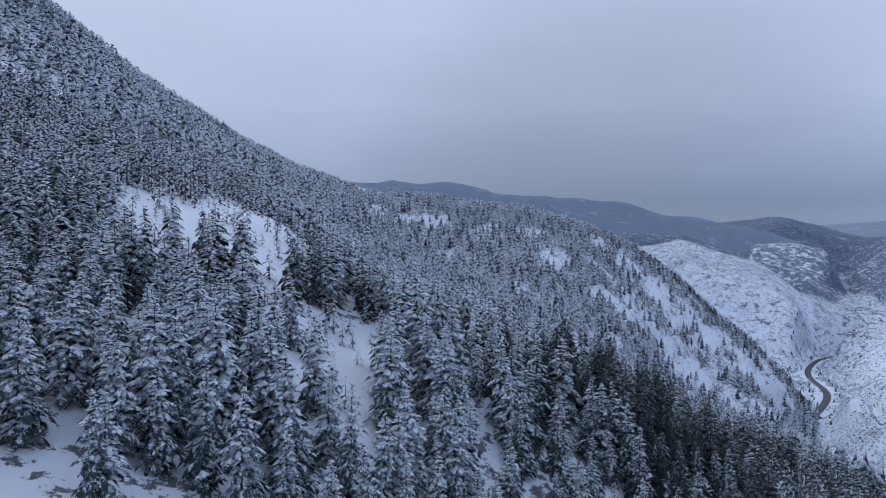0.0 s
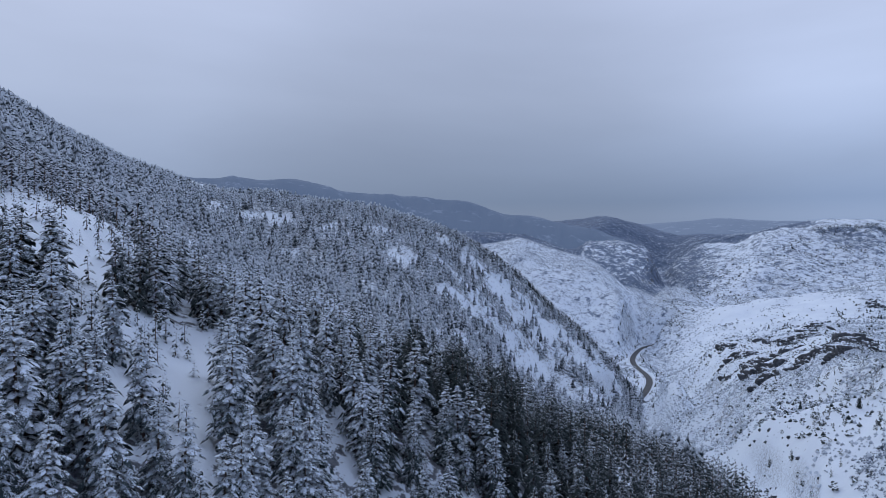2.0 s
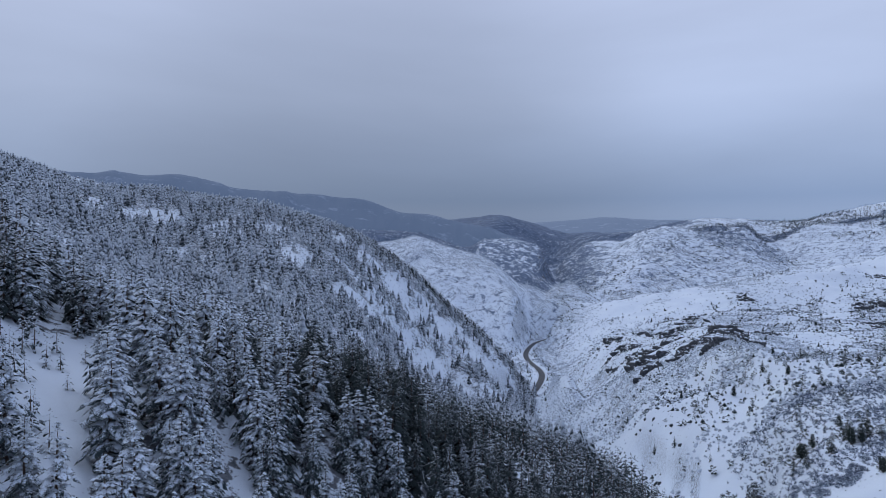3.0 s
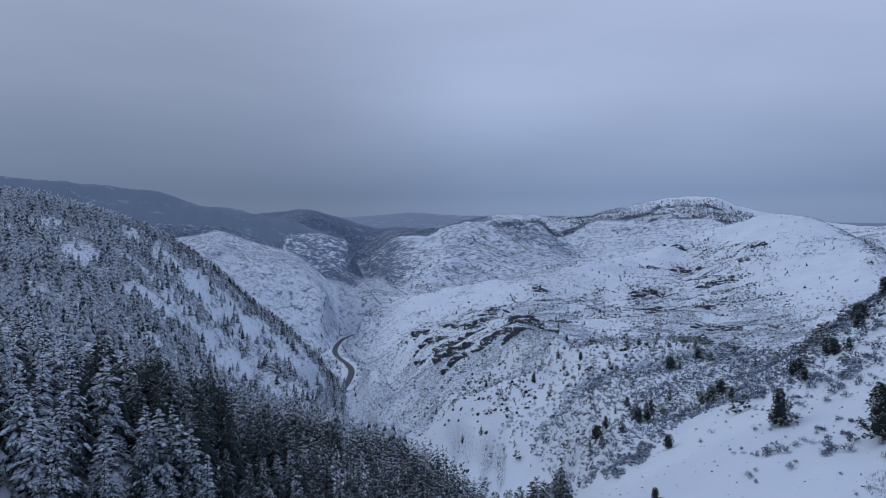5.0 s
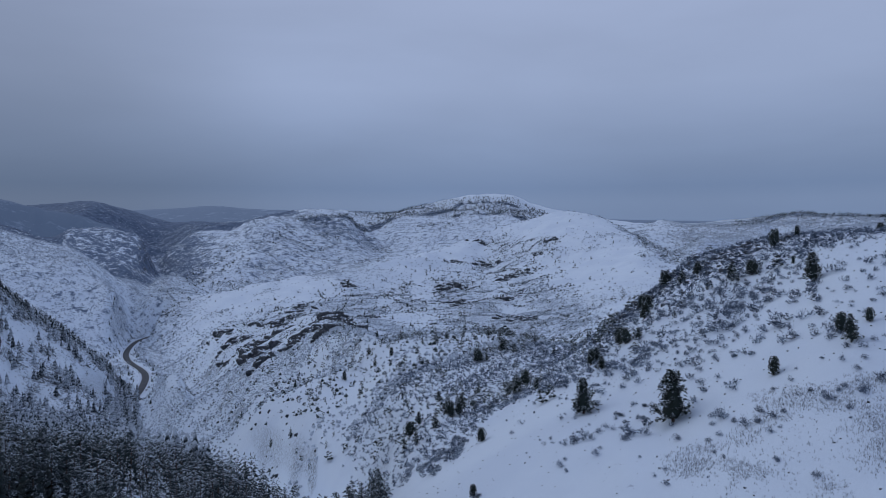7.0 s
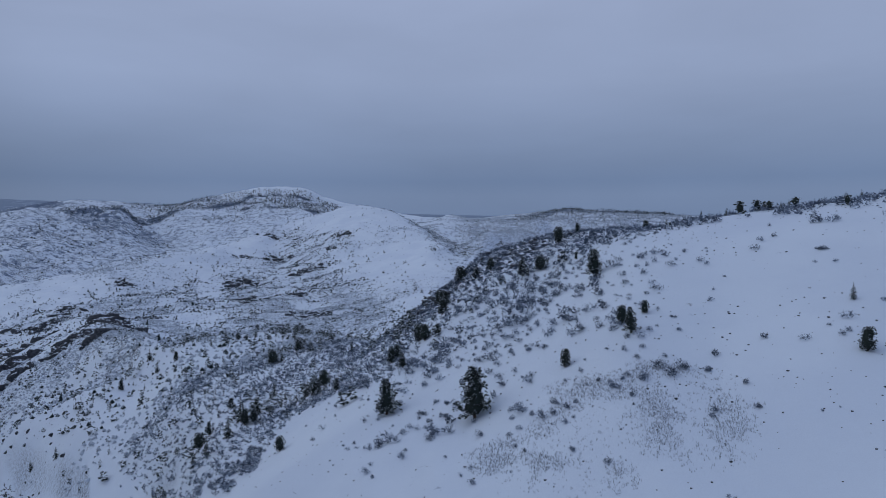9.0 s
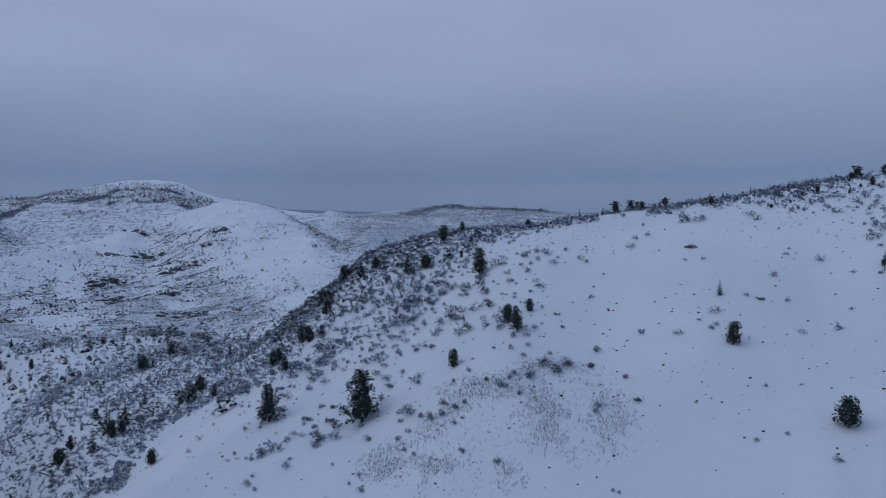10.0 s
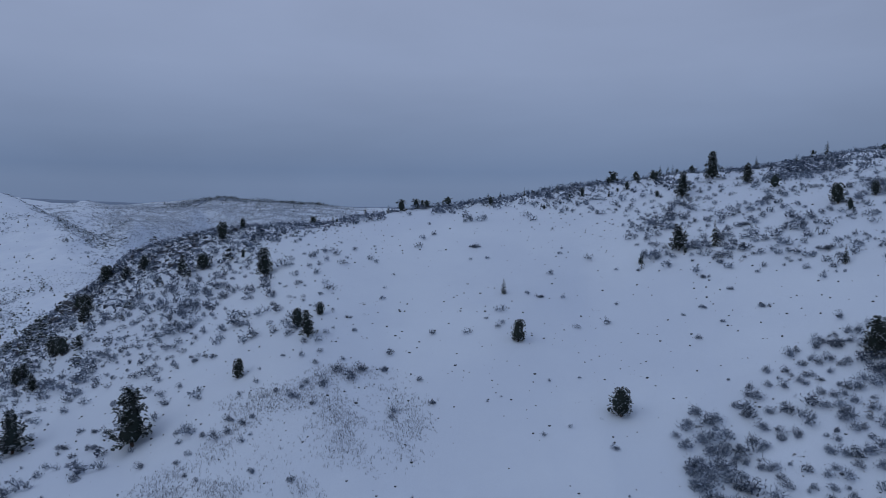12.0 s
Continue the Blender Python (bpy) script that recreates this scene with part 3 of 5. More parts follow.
def brush_cover(x, y):
    """How thickly low brush grows."""
    a, r = bearings(x, y)
    patchy = np.clip((fractal(x, y, 30, 4, 41) - 0.36) * 3.4, 0, 1)
    clumps = np.clip((fractal(x, y, 9, 3, 47) - 0.45) * 5, 0, 1)
    wide = np.clip((fractal(x, y, 150, 4, 43) - 0.33) * 3.2, 0, 1)
    rim = band(a, 62, 91, 4) * band(r, 160, 390, 30) * (0.52 + 0.45 * patchy)
    flank = band(a, 66, 93, 6) * band(r, 140, 212, 20) * (0.07 + 0.28 * clumps)
    # the clean snow of the open slope ends along these lines
    beyond_edge = np.clip((r + 9 * (patchy - 0.5) - np.interp(a, (50, 55, 57.4, 59, 60, 61.2, 62.4, 66, 70, 73.6, 78, 81, 85, 90), (240, 210, 202, 205, 214, 233, 246, 232, 206, 192, 190, 205, 222, 240))) / np.interp(a, (64, 72), (7, 26)) + 0.5, 0, 1)
    lip = band(a, 54, 64, 2) * band(r, 195, 275, 14) * (0.5 + 0.4 * clumps) * beyond_edge
    rim = rim * beyond_edge
    above = np.clip((r + 16 * (patchy - 0.5) - np.interp(a, (98, 104, 108, 112, 113.4, 117, 123, 128, 150), (238, 242, 238, 205, 184, 172, 175, 178, 180))) / 14 + 0.5, 0, 1)
    upper = band(a, 98, 150, 6) * (r < 320) * above * np.clip(0.25 + clumps * (0.5 + 0.5 * patchy), 0, 0.85)
    ridge = band(a, 84, 112, 8) * band(r, 228, 300, 14) * 0.5 * clumps
    edge = np.interp(a, (110, 112.7, 113.9, 117.5, 121.5, 127, 150), (104, 114, 125, 139, 140, 145, 150)) + 24 * (patchy - 0.55)
    corner = np.clip((edge - r) / 10 + 0.5, 0, 1) * np.clip((a - 111) / 3, 0, 1) * (a < 156) * (0.55 + 0.4 * clumps)
    open_snow = 0.019 * band(a, 60, 150, 4) * band(r, 100, 260, 10)
    draw = band(a, 56, 74, 5) * band(r, 205, 480, 40) * 0.55 * (0.35 + 0.65 * patchy) * beyond_edge
    rocky = band(a, 36.5, 68, 3) * band(r, 300, 1500, 80) * (0.4 + 0.35 * wide + 0.3 * patchy)
    chute = spots(x, y, [(262, 232, 60, 16, 40), (470, 420, 40, 14, 40)])
    dome = band(a, 36, 82, 3) * (r > 700) * (0.1 + 0.35 * wide * patchy + 0.55 * band(a, 34, 53, 4) * (0.6 + 0.6 * patchy) + 0.1 * (r > 2500))
    thick = spots(x, y, BRUSHY) * (0.1 + 0.7 * patchy)
    north = band(a, 10, 39, 3) * (r > 1150) * (0.42 + 0.45 * wide) * np.interp(r, (2100, 2350), (1, 0.3))
    spur = band(a, -10, 36, 3) * band(r, 500, 1250, 60) * 0.55
    east = band(a, 76, 95, 3) * (r > 700) * (0.25 + 0.3 * patchy + (0.3 + 0.4 * wide) * (r > 1500))
    far = (r > 2400) * (0.16 + 0.5 * wide * patchy) * (r < 3450) * (1 - band(a, 5, 47, 2) * (r > 2900))
    fold = lambda name, first, last, width: np.clip(1.35 - from_line([p[:2] for p in LAND[name][first:last]], x, y) / width, 0, 1) * (0.5 + 0.6 * patchy)
    folds = np.maximum.reduce([fold("dome_crest", 13, 20, 42), fold("inner_gully", 0, 3, 60), fold("far_valley", 0, 4, 60), fold("dome_crest", 2, 9, 22) * 0.5, fold("north_hill_side", 0, 5, 40) * 0.9, fold("north_hill_crest", 3, 8, 26), fold("dome_foot", 0, 5, 24)])
    inner = band(a, 38, 54, 2) * band(r, 2060, 3000, 120) * (0.45 + 0.6 * patchy)
    beyond = band(a, 74, 96, 2) * (r > 1350) * (0.12 + 0.75 * wide * patchy)
    swept = np.clip(1.5 * spots(x, y, BARE) * (0.2 + 3.2 * (fractal(x, y, 34, 4, 103) - 0.3)), 0, 0.92)
    open_ground = np.clip((fractal(x, y, 140, 4, 101) - 0.4) * 6, 0.12, 1) * (0.55 + 0.45 * patchy) * (1 - swept)
    broken = np.where((r > 430) & (a > 37), open_ground, 1)
    rocky, dome, inner, beyond = rocky * broken, dome * broken, inner * broken, beyond * broken
    thick = thick * (1 - swept)
    out = np.maximum.reduce([folds, inner, beyond, rim, lip, flank, upper, ridge, corner, open_snow, draw, rocky * (1 - chute), dome, thick, north, spur, far, east])
    return np.clip(out, 0, 1) * np.clip((from_road(x, y) - 11) / 8, 0, 1)


# lines of conifers over the far summit and below it
SUMMIT_BELTS = [[(2100, 1930), (2278, 1880), (2659, 1868), (2757, 1804), (2845, 1752), (2950, 1745)], [(3011, 1752), (3109, 1710), (3127, 1605), (3110, 1500)], [(2800, 1640), (2842, 1607), (2920, 1526), (2876, 1344)], [(2540, 1640), (2600, 1600)]]


def belts(x, y, width):
    near = np.minimum.reduce([from_line(line, x, y) for line in SUMMIT_BELTS])
    return np.clip(1.4 - near / width, 0, 1) * np.clip((fractal(x, y, 70, 3, 107) - 0.3) * 5, 0.15, 1)


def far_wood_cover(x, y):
    """Forest on slopes kilometres off, and dark patches on cliffs, a gully and a bowl."""
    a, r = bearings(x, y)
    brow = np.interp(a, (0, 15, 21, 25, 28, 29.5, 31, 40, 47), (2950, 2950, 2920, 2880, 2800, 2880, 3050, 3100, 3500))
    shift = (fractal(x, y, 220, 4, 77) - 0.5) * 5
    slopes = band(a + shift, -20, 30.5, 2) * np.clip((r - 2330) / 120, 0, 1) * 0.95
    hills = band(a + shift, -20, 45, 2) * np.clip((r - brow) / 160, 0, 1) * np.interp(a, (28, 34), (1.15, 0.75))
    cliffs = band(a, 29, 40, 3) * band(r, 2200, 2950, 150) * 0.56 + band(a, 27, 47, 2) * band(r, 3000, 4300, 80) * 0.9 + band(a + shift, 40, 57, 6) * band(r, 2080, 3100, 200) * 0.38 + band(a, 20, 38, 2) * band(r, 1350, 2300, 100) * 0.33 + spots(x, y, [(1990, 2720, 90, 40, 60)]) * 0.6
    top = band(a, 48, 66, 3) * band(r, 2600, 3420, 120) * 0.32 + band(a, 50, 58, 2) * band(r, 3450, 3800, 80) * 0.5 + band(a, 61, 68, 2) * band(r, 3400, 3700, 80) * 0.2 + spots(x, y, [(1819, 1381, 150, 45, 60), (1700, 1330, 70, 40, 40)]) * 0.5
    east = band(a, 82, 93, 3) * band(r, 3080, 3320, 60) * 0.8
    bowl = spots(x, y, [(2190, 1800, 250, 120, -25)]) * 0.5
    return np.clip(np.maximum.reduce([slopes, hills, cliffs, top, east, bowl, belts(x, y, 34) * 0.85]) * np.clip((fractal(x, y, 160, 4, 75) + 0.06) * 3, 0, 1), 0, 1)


def grass_cover(x, y):
    tall = spots(x, y, [(131, 25, 12.2, 6.5, 47), (138, 17, 9.5, 5.2, -135), (140, 6, 16.2, 7.8, 71), (137, -6, 9.5, 7.8, 170), (151, 0, 10.8, 3.9, 95), (148, 12, 12.2, 3.9, 55), (147, -8, 4.1, 3.9, 161), (126, 12, 5.4, 3.9, 67)])
    return np.clip(tall * np.clip((fractal(x, y, 6, 4, 61) - 0.42) * 3.4, 0.06, 0.8), 0, 1)


OUTCROPS = [(836, 962, 17), (780, 867, 18), (736, 781, 21), (750, 763, 19), (593, 621, 17), (855, 851, 26), (902, 864, 19), (566, 539, 10), (585, 532, 14), (536, 465, 12), (728, 622, 18), (705, 579, 12), (948, 889, 19), (549, 566, 10), (1373, 832, 28), (1129, 665, 17), (1712, 909, 25), (1440, 709, 21), (1478, 694, 19), (951, 457, 16), (1721, 738, 20), (1136, 572, 16), (1105, 643, 15), (1666, 987, 16), (1858, 1006, 18), (1208, 985, 16), (927, 437, 12), (1614, 715, 12), (721, 616, 14), (891, 685, 13), (624, 896, 10), (447, 315, 6)]


def stone_cover(x, y):
    a, r = bearings(x, y)
    near_rocks = spots(x, y, [(px, py, k * 1.3, k * 0.8, 50) for px, py, k in OUTCROPS])
    rubble = band(a, 71, 86, 4) * band(r, 262, 390, 30) * np.clip((fractal(x, y, 22, 3, 51) - 0.3) * 5, 0, 1)
    slope = band(a, 37, 62, 4) * band(r, 320, 1400, 80) * np.clip((fractal(x, y, 30, 4, 53) - 0.56) * 6, 0, 1) * 0.5
    patches = (r > 900) * band(a, 36, 76, 3) * np.clip((fractal(x, y, 60, 4, 57) - 0.58) * 6, 0, 1) * 0.4
    return np.clip(np.maximum.reduce([near_rocks, rubble, slope, patches]), 0, 1)


def build_land():
    fine, coarse = np.r_[np.arange(-40, 17, 0.6), np.arange(17, 80, 0.29), np.arange(80, 145, 0.45)], np.arange(145, 320, 2.5)
    az = np.radians(np.r_[fine, coarse])
    rad = np.r_[np.geomspace(6, 60, 20)[:-1], np.geomspace(60, 420, 125)[:-1], np.geomspace(420, 4000, 210), np.geomspace(4040, 4700, 6)]
    A, R = np.meshgrid(az, rad)
    X, Y = R * np.sin(A), R * np.cos(A)
    Z = land_height(X, Y)
    nr, na = A.shape
    verts = np.stack([X, Y, Z], -1).reshape(-1, 3)
    i, j = np.meshgrid(np.arange(nr - 1), np.arange(na), indexing="ij")
    k = (j + 1) % na
    faces = np.stack([i * na + j, i * na + k, (i + 1) * na + k, (i + 1) * na + j], -1).reshape(-1, 4)
    cap = len(verts)
    verts = np.vstack([verts, [[0, 0, float(Z[0].mean())]]])
    faces = [tuple(f) for f in faces.tolist()] + [(cap, (n + 1) % na, n) for n in range(na)]
    me = bpy.data.meshes.new("ground")
    me.from_pydata(verts.tolist(), [], faces)
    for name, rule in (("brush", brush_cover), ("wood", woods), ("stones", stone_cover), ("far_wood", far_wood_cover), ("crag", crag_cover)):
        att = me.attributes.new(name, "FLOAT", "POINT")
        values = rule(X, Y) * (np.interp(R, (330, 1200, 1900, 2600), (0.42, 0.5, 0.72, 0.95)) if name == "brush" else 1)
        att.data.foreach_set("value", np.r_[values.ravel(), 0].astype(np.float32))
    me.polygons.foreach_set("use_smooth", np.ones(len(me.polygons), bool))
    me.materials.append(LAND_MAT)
    return tagged(new("ground", me), "snow-covered mountain slopes, gorge and hills", "ground", kind="structure")


ground = build_land()


# ---- helpers for things ----
def mesh_from(name, verts, faces, materials, index=None, smooth=False, tone=None):
    """A mesh from arrays of places and triangles."""
    verts, faces = np.asarray(verts, np.float32), np.asarray(faces, np.int32)
    me = bpy.data.meshes.new(name)
    me.vertices.add(len(verts))
    me.vertices.foreach_set("co", verts.ravel())
    me.loops.add(faces.size)
    me.loops.foreach_set("vertex_index", faces.ravel())
    me.polygons.add(len(faces))
    me.polygons.foreach_set("loop_start", np.arange(0, faces.size, faces.shape[1], dtype=np.int32))
    if index is not None:
        me.polygons.foreach_set("material_index", np.asarray(index, np.int32))
    if smooth:
        me.polygons.foreach_set("use_smooth", np.ones(len(faces), bool))
    if tone is not None:
        me.attributes.new("tone", "FLOAT", "POINT").data.foreach_set("value", np.asarray(tone, np.float32))
    for m in materials:
        me.materials.append(m)
    me.update(calc_edges=True)
    me.validate()
    return me


def scatter(templates, places, sizes, turns, rng, wide=None, lean=0.0):
    """Many copies of small templates (verts, faces, index) as one set of arrays, with a tone for each copy."""
    V, F, I, T, start = [], [], [], [], 0
    pick = rng.randint(0, len(templates), len(places))
    for k, (tv, tf, ti) in enumerate(templates):
        sel = np.where(pick == k)[0]
        if not len(sel):
            continue
        c, s = np.cos(turns[sel])[:, None], np.sin(turns[sel])[:, None]
        h = np.asarray(sizes)[sel][:, None]
        w = h if wide is None else h * np.asarray(wide)[sel][:, None]
        x, y, z = tv[:, 0][None] * w, tv[:, 1][None] * w, tv[:, 2][None] * h
        if lean:
            x = x + z * rng.uniform(-lean, lean, (len(sel), 1))
            y = y + z * rng.uniform(-lean, lean, (len(sel), 1))
        p = np.stack([x * c - y * s, x * s + y * c, z], -1) + np.asarray(places)[sel][:, None]
        V.append(p.reshape(-1, 3))
        F.append((tf[None] + (np.arange(len(sel)) * len(tv))[:, None, None] + start).reshape(-1, 3))
        I.append(np.tile(ti, len(sel)))
        T.append(np.repeat(rng.rand(len(sel)), len(tv)))
        start += len(sel) * len(tv)
    return np.vstack(V), np.vstack(F), np.concatenate(I), np.concatenate(T)


def sown(rng, az0, az1, r0, r1, spacing, density):
    """Places on a jittered grid, kept by a density rule of x and y. Gives x, y, z."""
    cells_x, cells_y = np.meshgrid(np.arange(-r1, r1, spacing), np.arange(-r1, r1, spacing))
    x = (cells_x + rng.uniform(0, spacing, cells_x.shape)).ravel()
    y = (cells_y + rng.uniform(0, spacing, cells_y.shape)).ravel()
    a, r = bearings(x, y)
    near = (a > az0) & (a < az1) & (r > r0) & (r < r1)
    x, y = x[near], y[near]
    keep = rng.rand(len(x)) < density(x, y)
    x, y = x[keep], y[keep]
    return np.stack([x, y, land_height(x, y)], -1)


# ---- conifers ----
def trunk_arrays(radius, height, sides=6, bend=0.0):
    a = np.arange(sides) / sides * 2 * np.pi
    rings = []
    for z, k in ((-0.03, 1.25), (0.06, 1.0), (height * 0.5, 0.6), (height, 0.12)):
        rings.append(np.stack([np.cos(a) * radius * k + bend * z * z, np.sin(a) * radius * k, np.full(sides, z)], -1))
    v, f = np.vstack(rings), []
    for i in range(3):
        for j in range(sides):
            p, q = i * sides + j, i * sides + (j + 1) % sides
            f += [(p, q, q + sides), (p, q + sides, p + sides)]
    return v, np.array(f)


def fronds_arrays(rng, boughs, sub, radius, base=0.05, shape=0.72, droop=0.5, ragged=0.3):
    """Boughs that bend down under snow all the way up a trunk, each hung with short sprays of needles."""
    V, F = [], []
    for i in range(boughs):
        t = ((i + rng.uniform(0, 1)) / boughs) ** 0.92
        reach = radius * min(1.0, 1.12 * (1 - t)) ** shape + 0.012
        if t < 0.12:
            reach *= 0.75 + 2.1 * t
        a0 = i * 2.39996 + rng.uniform(-0.6, 0.6)
        reach *= rng.uniform(1 - ragged * 1.2, 1 + ragged * 0.5)
        z0 = base + (0.98 - base) * t
        rise = 0.1 + 0.75 * t + rng.uniform(-0.15, 0.15)
        sag = droop * rng.uniform(0.7, 1.3)
        out, side = np.array([np.cos(a0), np.sin(a0), 0]), np.array([-np.sin(a0), np.cos(a0), 0])
        for k in range(sub):
            s = 1.0 if k == 0 else 0.94 - 0.62 * k / max(sub - 1, 1) + rng.uniform(-0.08, 0.08)
            swing = 0 if k == 0 else (1 if k % 2 else -1) * rng.uniform(0.35, 0.95)
            size = min(max(reach * rng.uniform(0.36, 0.56), 0.022), 0.085) * (1.5 if sub < 4 else 1)
            d = out * math.cos(swing) + side * math.sin(swing)
            w = np.array([-d[1], d[0], 0]) * size * rng.uniform(0.34, 0.52)
            foot = out * reach * max(s - size / max(reach, 0.01) * 0.75, 0.02) + side * math.sin(swing) * size * 0.25
            foot[2] = z0 + reach * (rise * s - sag * s * s) + size * 0.12
            fall = rise - 2 * sag * s - 0.1
            mid = foot + d * size * 0.5 + np.array([0, 0, size * (0.5 * fall + 0.16)])
            tip = foot + d * size * 1.1 + np.array([0, 0, size * (1.1 * fall - rng.uniform(0.1, 0.35))])
            hang = np.array([0, 0, -size * rng.uniform(0.2, 0.5)])
            n = len(V)
            V += [foot, mid + w + hang, mid, mid - w + hang * rng.uniform(0.6, 1.3), tip]
            F += [(n, n + 2, n + 1), (n, n + 3, n + 2), (n + 1, n + 2, n + 4), (n + 2, n + 3, n + 4)]
    # the leading shoot
    n = len(V)
    V += [np.array(p) for p in ((0.016, 0, 0.93), (-0.008, 0.014, 0.93), (-0.008, -0.014, 0.93), (0, 0, 1.0))]
    F += [(n, n + 1, n + 3), (n + 1, n + 2, n + 3), (n + 2, n, n + 3)]
    return np.array(V), np.array(F)


def joined(*pieces):
    """Templates (verts, faces, material number) as one."""
    V, F, I, n = [], [], [], 0
    for v, f, m in pieces:
        V.append(v)
        F.append(f + n)
        I.append(np.full(len(f), m))
        n += len(v)
    return np.vstack(V), np.vstack(F), np.concatenate(I)


def far_fir(rng):
    """A fir far off: three ragged skirts."""
    V, F = [], []
    for z, top, rad in ((0.06, 0.6, 0.27), (0.32, 0.82, 0.19), (0.6, 1.0, 0.11)):
        n, spin = len(V), rng.uniform(0, 6.28)
        V.append((rng.uniform(-0.02, 0.02), rng.uniform(-0.02, 0.02), top))
        for k in range(6):
            q = rad * (rng.uniform(0.7, 1.35) if k % 2 else rng.uniform(0.3, 0.75))
            V.append((np.cos(spin + k * 1.047) * q, np.sin(spin + k * 1.047) * q, z + (0 if k % 2 else 0.07)))
        F += [(n, n + 1 + k, n + 1 + (k + 1) % 6) for k in range(6)]
    return np.array(V), np.array(F), np.zeros(len(F), int)


def part(name, verts, faces, material, parent, label=""):
    ob = new(name, verts if isinstance(verts, bpy.types.Mesh) else mesh_from(name, verts, faces, [material]))
    ob.parent = parent
    if label:
        ob["label"] = label
    return ob


def conifer(name, rng, radius, boughs, label, category, group, needles=None):
    """A tree one metre high, to be set out by size."""
    root = tagged(new(name), label, category, group)
    part("trunk", *trunk_arrays(0.018, 0.93), BARK, root, "dark ridged bark")
    part("crown", *fronds_arrays(rng, boughs, 5, radius), needles or NEEDLES, root, "drooping boughs loaded with snow")
    return root


def set_out(templates, places, sizes, rng, wide=(0.85, 1.2), lean=2.0):
    """The templates themselves take the first places, copies the rest."""
    for n, (p, h) in enumerate(zip(places, sizes)):
        w = rng.uniform(*wide)
        m = pose(float(p[0]), float(p[1]), float(p[2]) - 0.12, rng.uniform(-lean, lean), rng.uniform(-lean, lean), rng.uniform(0, 360)) @ Matrix.Diagonal((h * w, h * w, h, 1))
        if n < len(templates):
            templates[n].matrix_basis = m
        else:
            ob = templates[n % len(templates)]
            keep, ob.matrix_basis = ob.matrix_basis.copy(), Matrix.Identity(4)
            copy_thing(ob, m)
            ob.matrix_basis = keep


rng = np.random.RandomState(11)
# the stand on the west slope, nearest trees one by one
stand = sown(rng, -58, 53.6, 56, 330, 5.5, woods)
order = np.argsort(np.hypot(stand[:, 0] + 2, stand[:, 1] + 6))
stand = stand[order]
stand_h = rng.uniform(8.6, 15.6, len(stand)) * (0.72 + 0.5 * value_noise(stand[:, 0], stand[:, 1], 22, 3))
firs = [conifer("fir_tree", rng, rng.uniform(0.2, 0.25), 70, "snow-laden fir standing in a dense mountain stand", "tree", "firs on the slope") for _ in range(6)]
dark_firs = [conifer("fir_tree", rng, rng.uniform(0.2, 0.25), 70, "dark fir with little snow in a dense stand", "tree", "firs on the slope", needles=NEEDLES_DARK) for _ in range(4)]
NEAR = 300
# past this bearing shade is put into darker needles; less snow lies there too
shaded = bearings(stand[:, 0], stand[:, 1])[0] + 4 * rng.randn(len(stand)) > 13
first = np.arange(len(stand)) < NEAR
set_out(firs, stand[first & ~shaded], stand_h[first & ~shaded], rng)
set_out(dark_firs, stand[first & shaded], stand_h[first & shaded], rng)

mid_templates = []
for _ in range(5):
    mid_templates.append(joined((*fronds_arrays(rng, 44, 3, rng.uniform(0.2, 0.25)), 0), (*trunk_arrays(0.018, 0.9, 4), 1)))
low_templates = []
for _ in range(5):
    low_templates.append(joined((*fronds_arrays(rng, 18, 2, rng.uniform(0.21, 0.26)), 0), (*trunk_arrays(0.018, 0.8, 3), 1)))
def far_pine(rng):
    """A bushy tree far off: a few caps of needles round a stem."""
    V, F = [], []
    for k in range(7):
        z, a = 0.12 + 0.122 * k, k * 2.4 + rng.uniform(-0.6, 0.6)
        r, size = 0.24 * math.sin(math.pi * (0.2 + 0.75 * z)) * rng.uniform(0.3, 1.1), rng.uniform(0.07, 0.13)
        c, n = np.array([np.cos(a) * r, np.sin(a) * r, z]), len(V)
        V.append(c + np.array([0, 0, size * 0.8]))
        for q in range(3):
            b = a + q * 2.09 + rng.uniform(-0.4, 0.4)
            V.append(c + np.array([np.cos(b), np.sin(b), rng.uniform(-0.7, 0.1)]) * size * rng.uniform(0.7, 1.2))
        F += [(n, n + 1, n + 2), (n, n + 2, n + 3), (n, n + 3, n + 1)]
    return np.array(V), np.array(F), np.zeros(len(F), int)


far_templates = [far_fir(rng) for _ in range(4)] + [far_pine(rng) for _ in range(5)]


def wood(name, label, templates, places, sizes, rng, needles=None):
    v, f, i, t = scatter(templates, places - np.array([0, 0, 0.15]), sizes, rng.uniform(0, 6.28, len(places)), rng, rng.uniform(0.85, 1.25, len(places)), 0.04)
    return tagged(new(name, mesh_from(name, v, f, [needles or FOREST, BARK], i, tone=t)), label, "trees", kind="stuff")


rest, rest_h = stand[NEAR:], stand_h[NEAR:]
rest_r = np.hypot(rest[:, 0], rest[:, 1])
rest_dark = shaded[NEAR:]
near_rest = (rest_r < 180) | (rest_dark & (rest_r < 215))
wood("fir_stand", "dense stand of snow-laden firs on the slope", mid_templates, rest[near_rest & ~rest_dark], rest_h[near_rest & ~rest_dark], rng)
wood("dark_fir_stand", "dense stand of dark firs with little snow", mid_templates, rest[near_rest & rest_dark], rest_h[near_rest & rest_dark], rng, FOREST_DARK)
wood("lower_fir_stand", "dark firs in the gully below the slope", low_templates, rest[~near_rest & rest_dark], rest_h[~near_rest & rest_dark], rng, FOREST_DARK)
wood("fir_slope", "snow-dusted firs on the higher slope", low_templates, rest[~near_rest & ~rest_dark], rest_h[~near_rest & ~rest_dark], rng, RIMED)
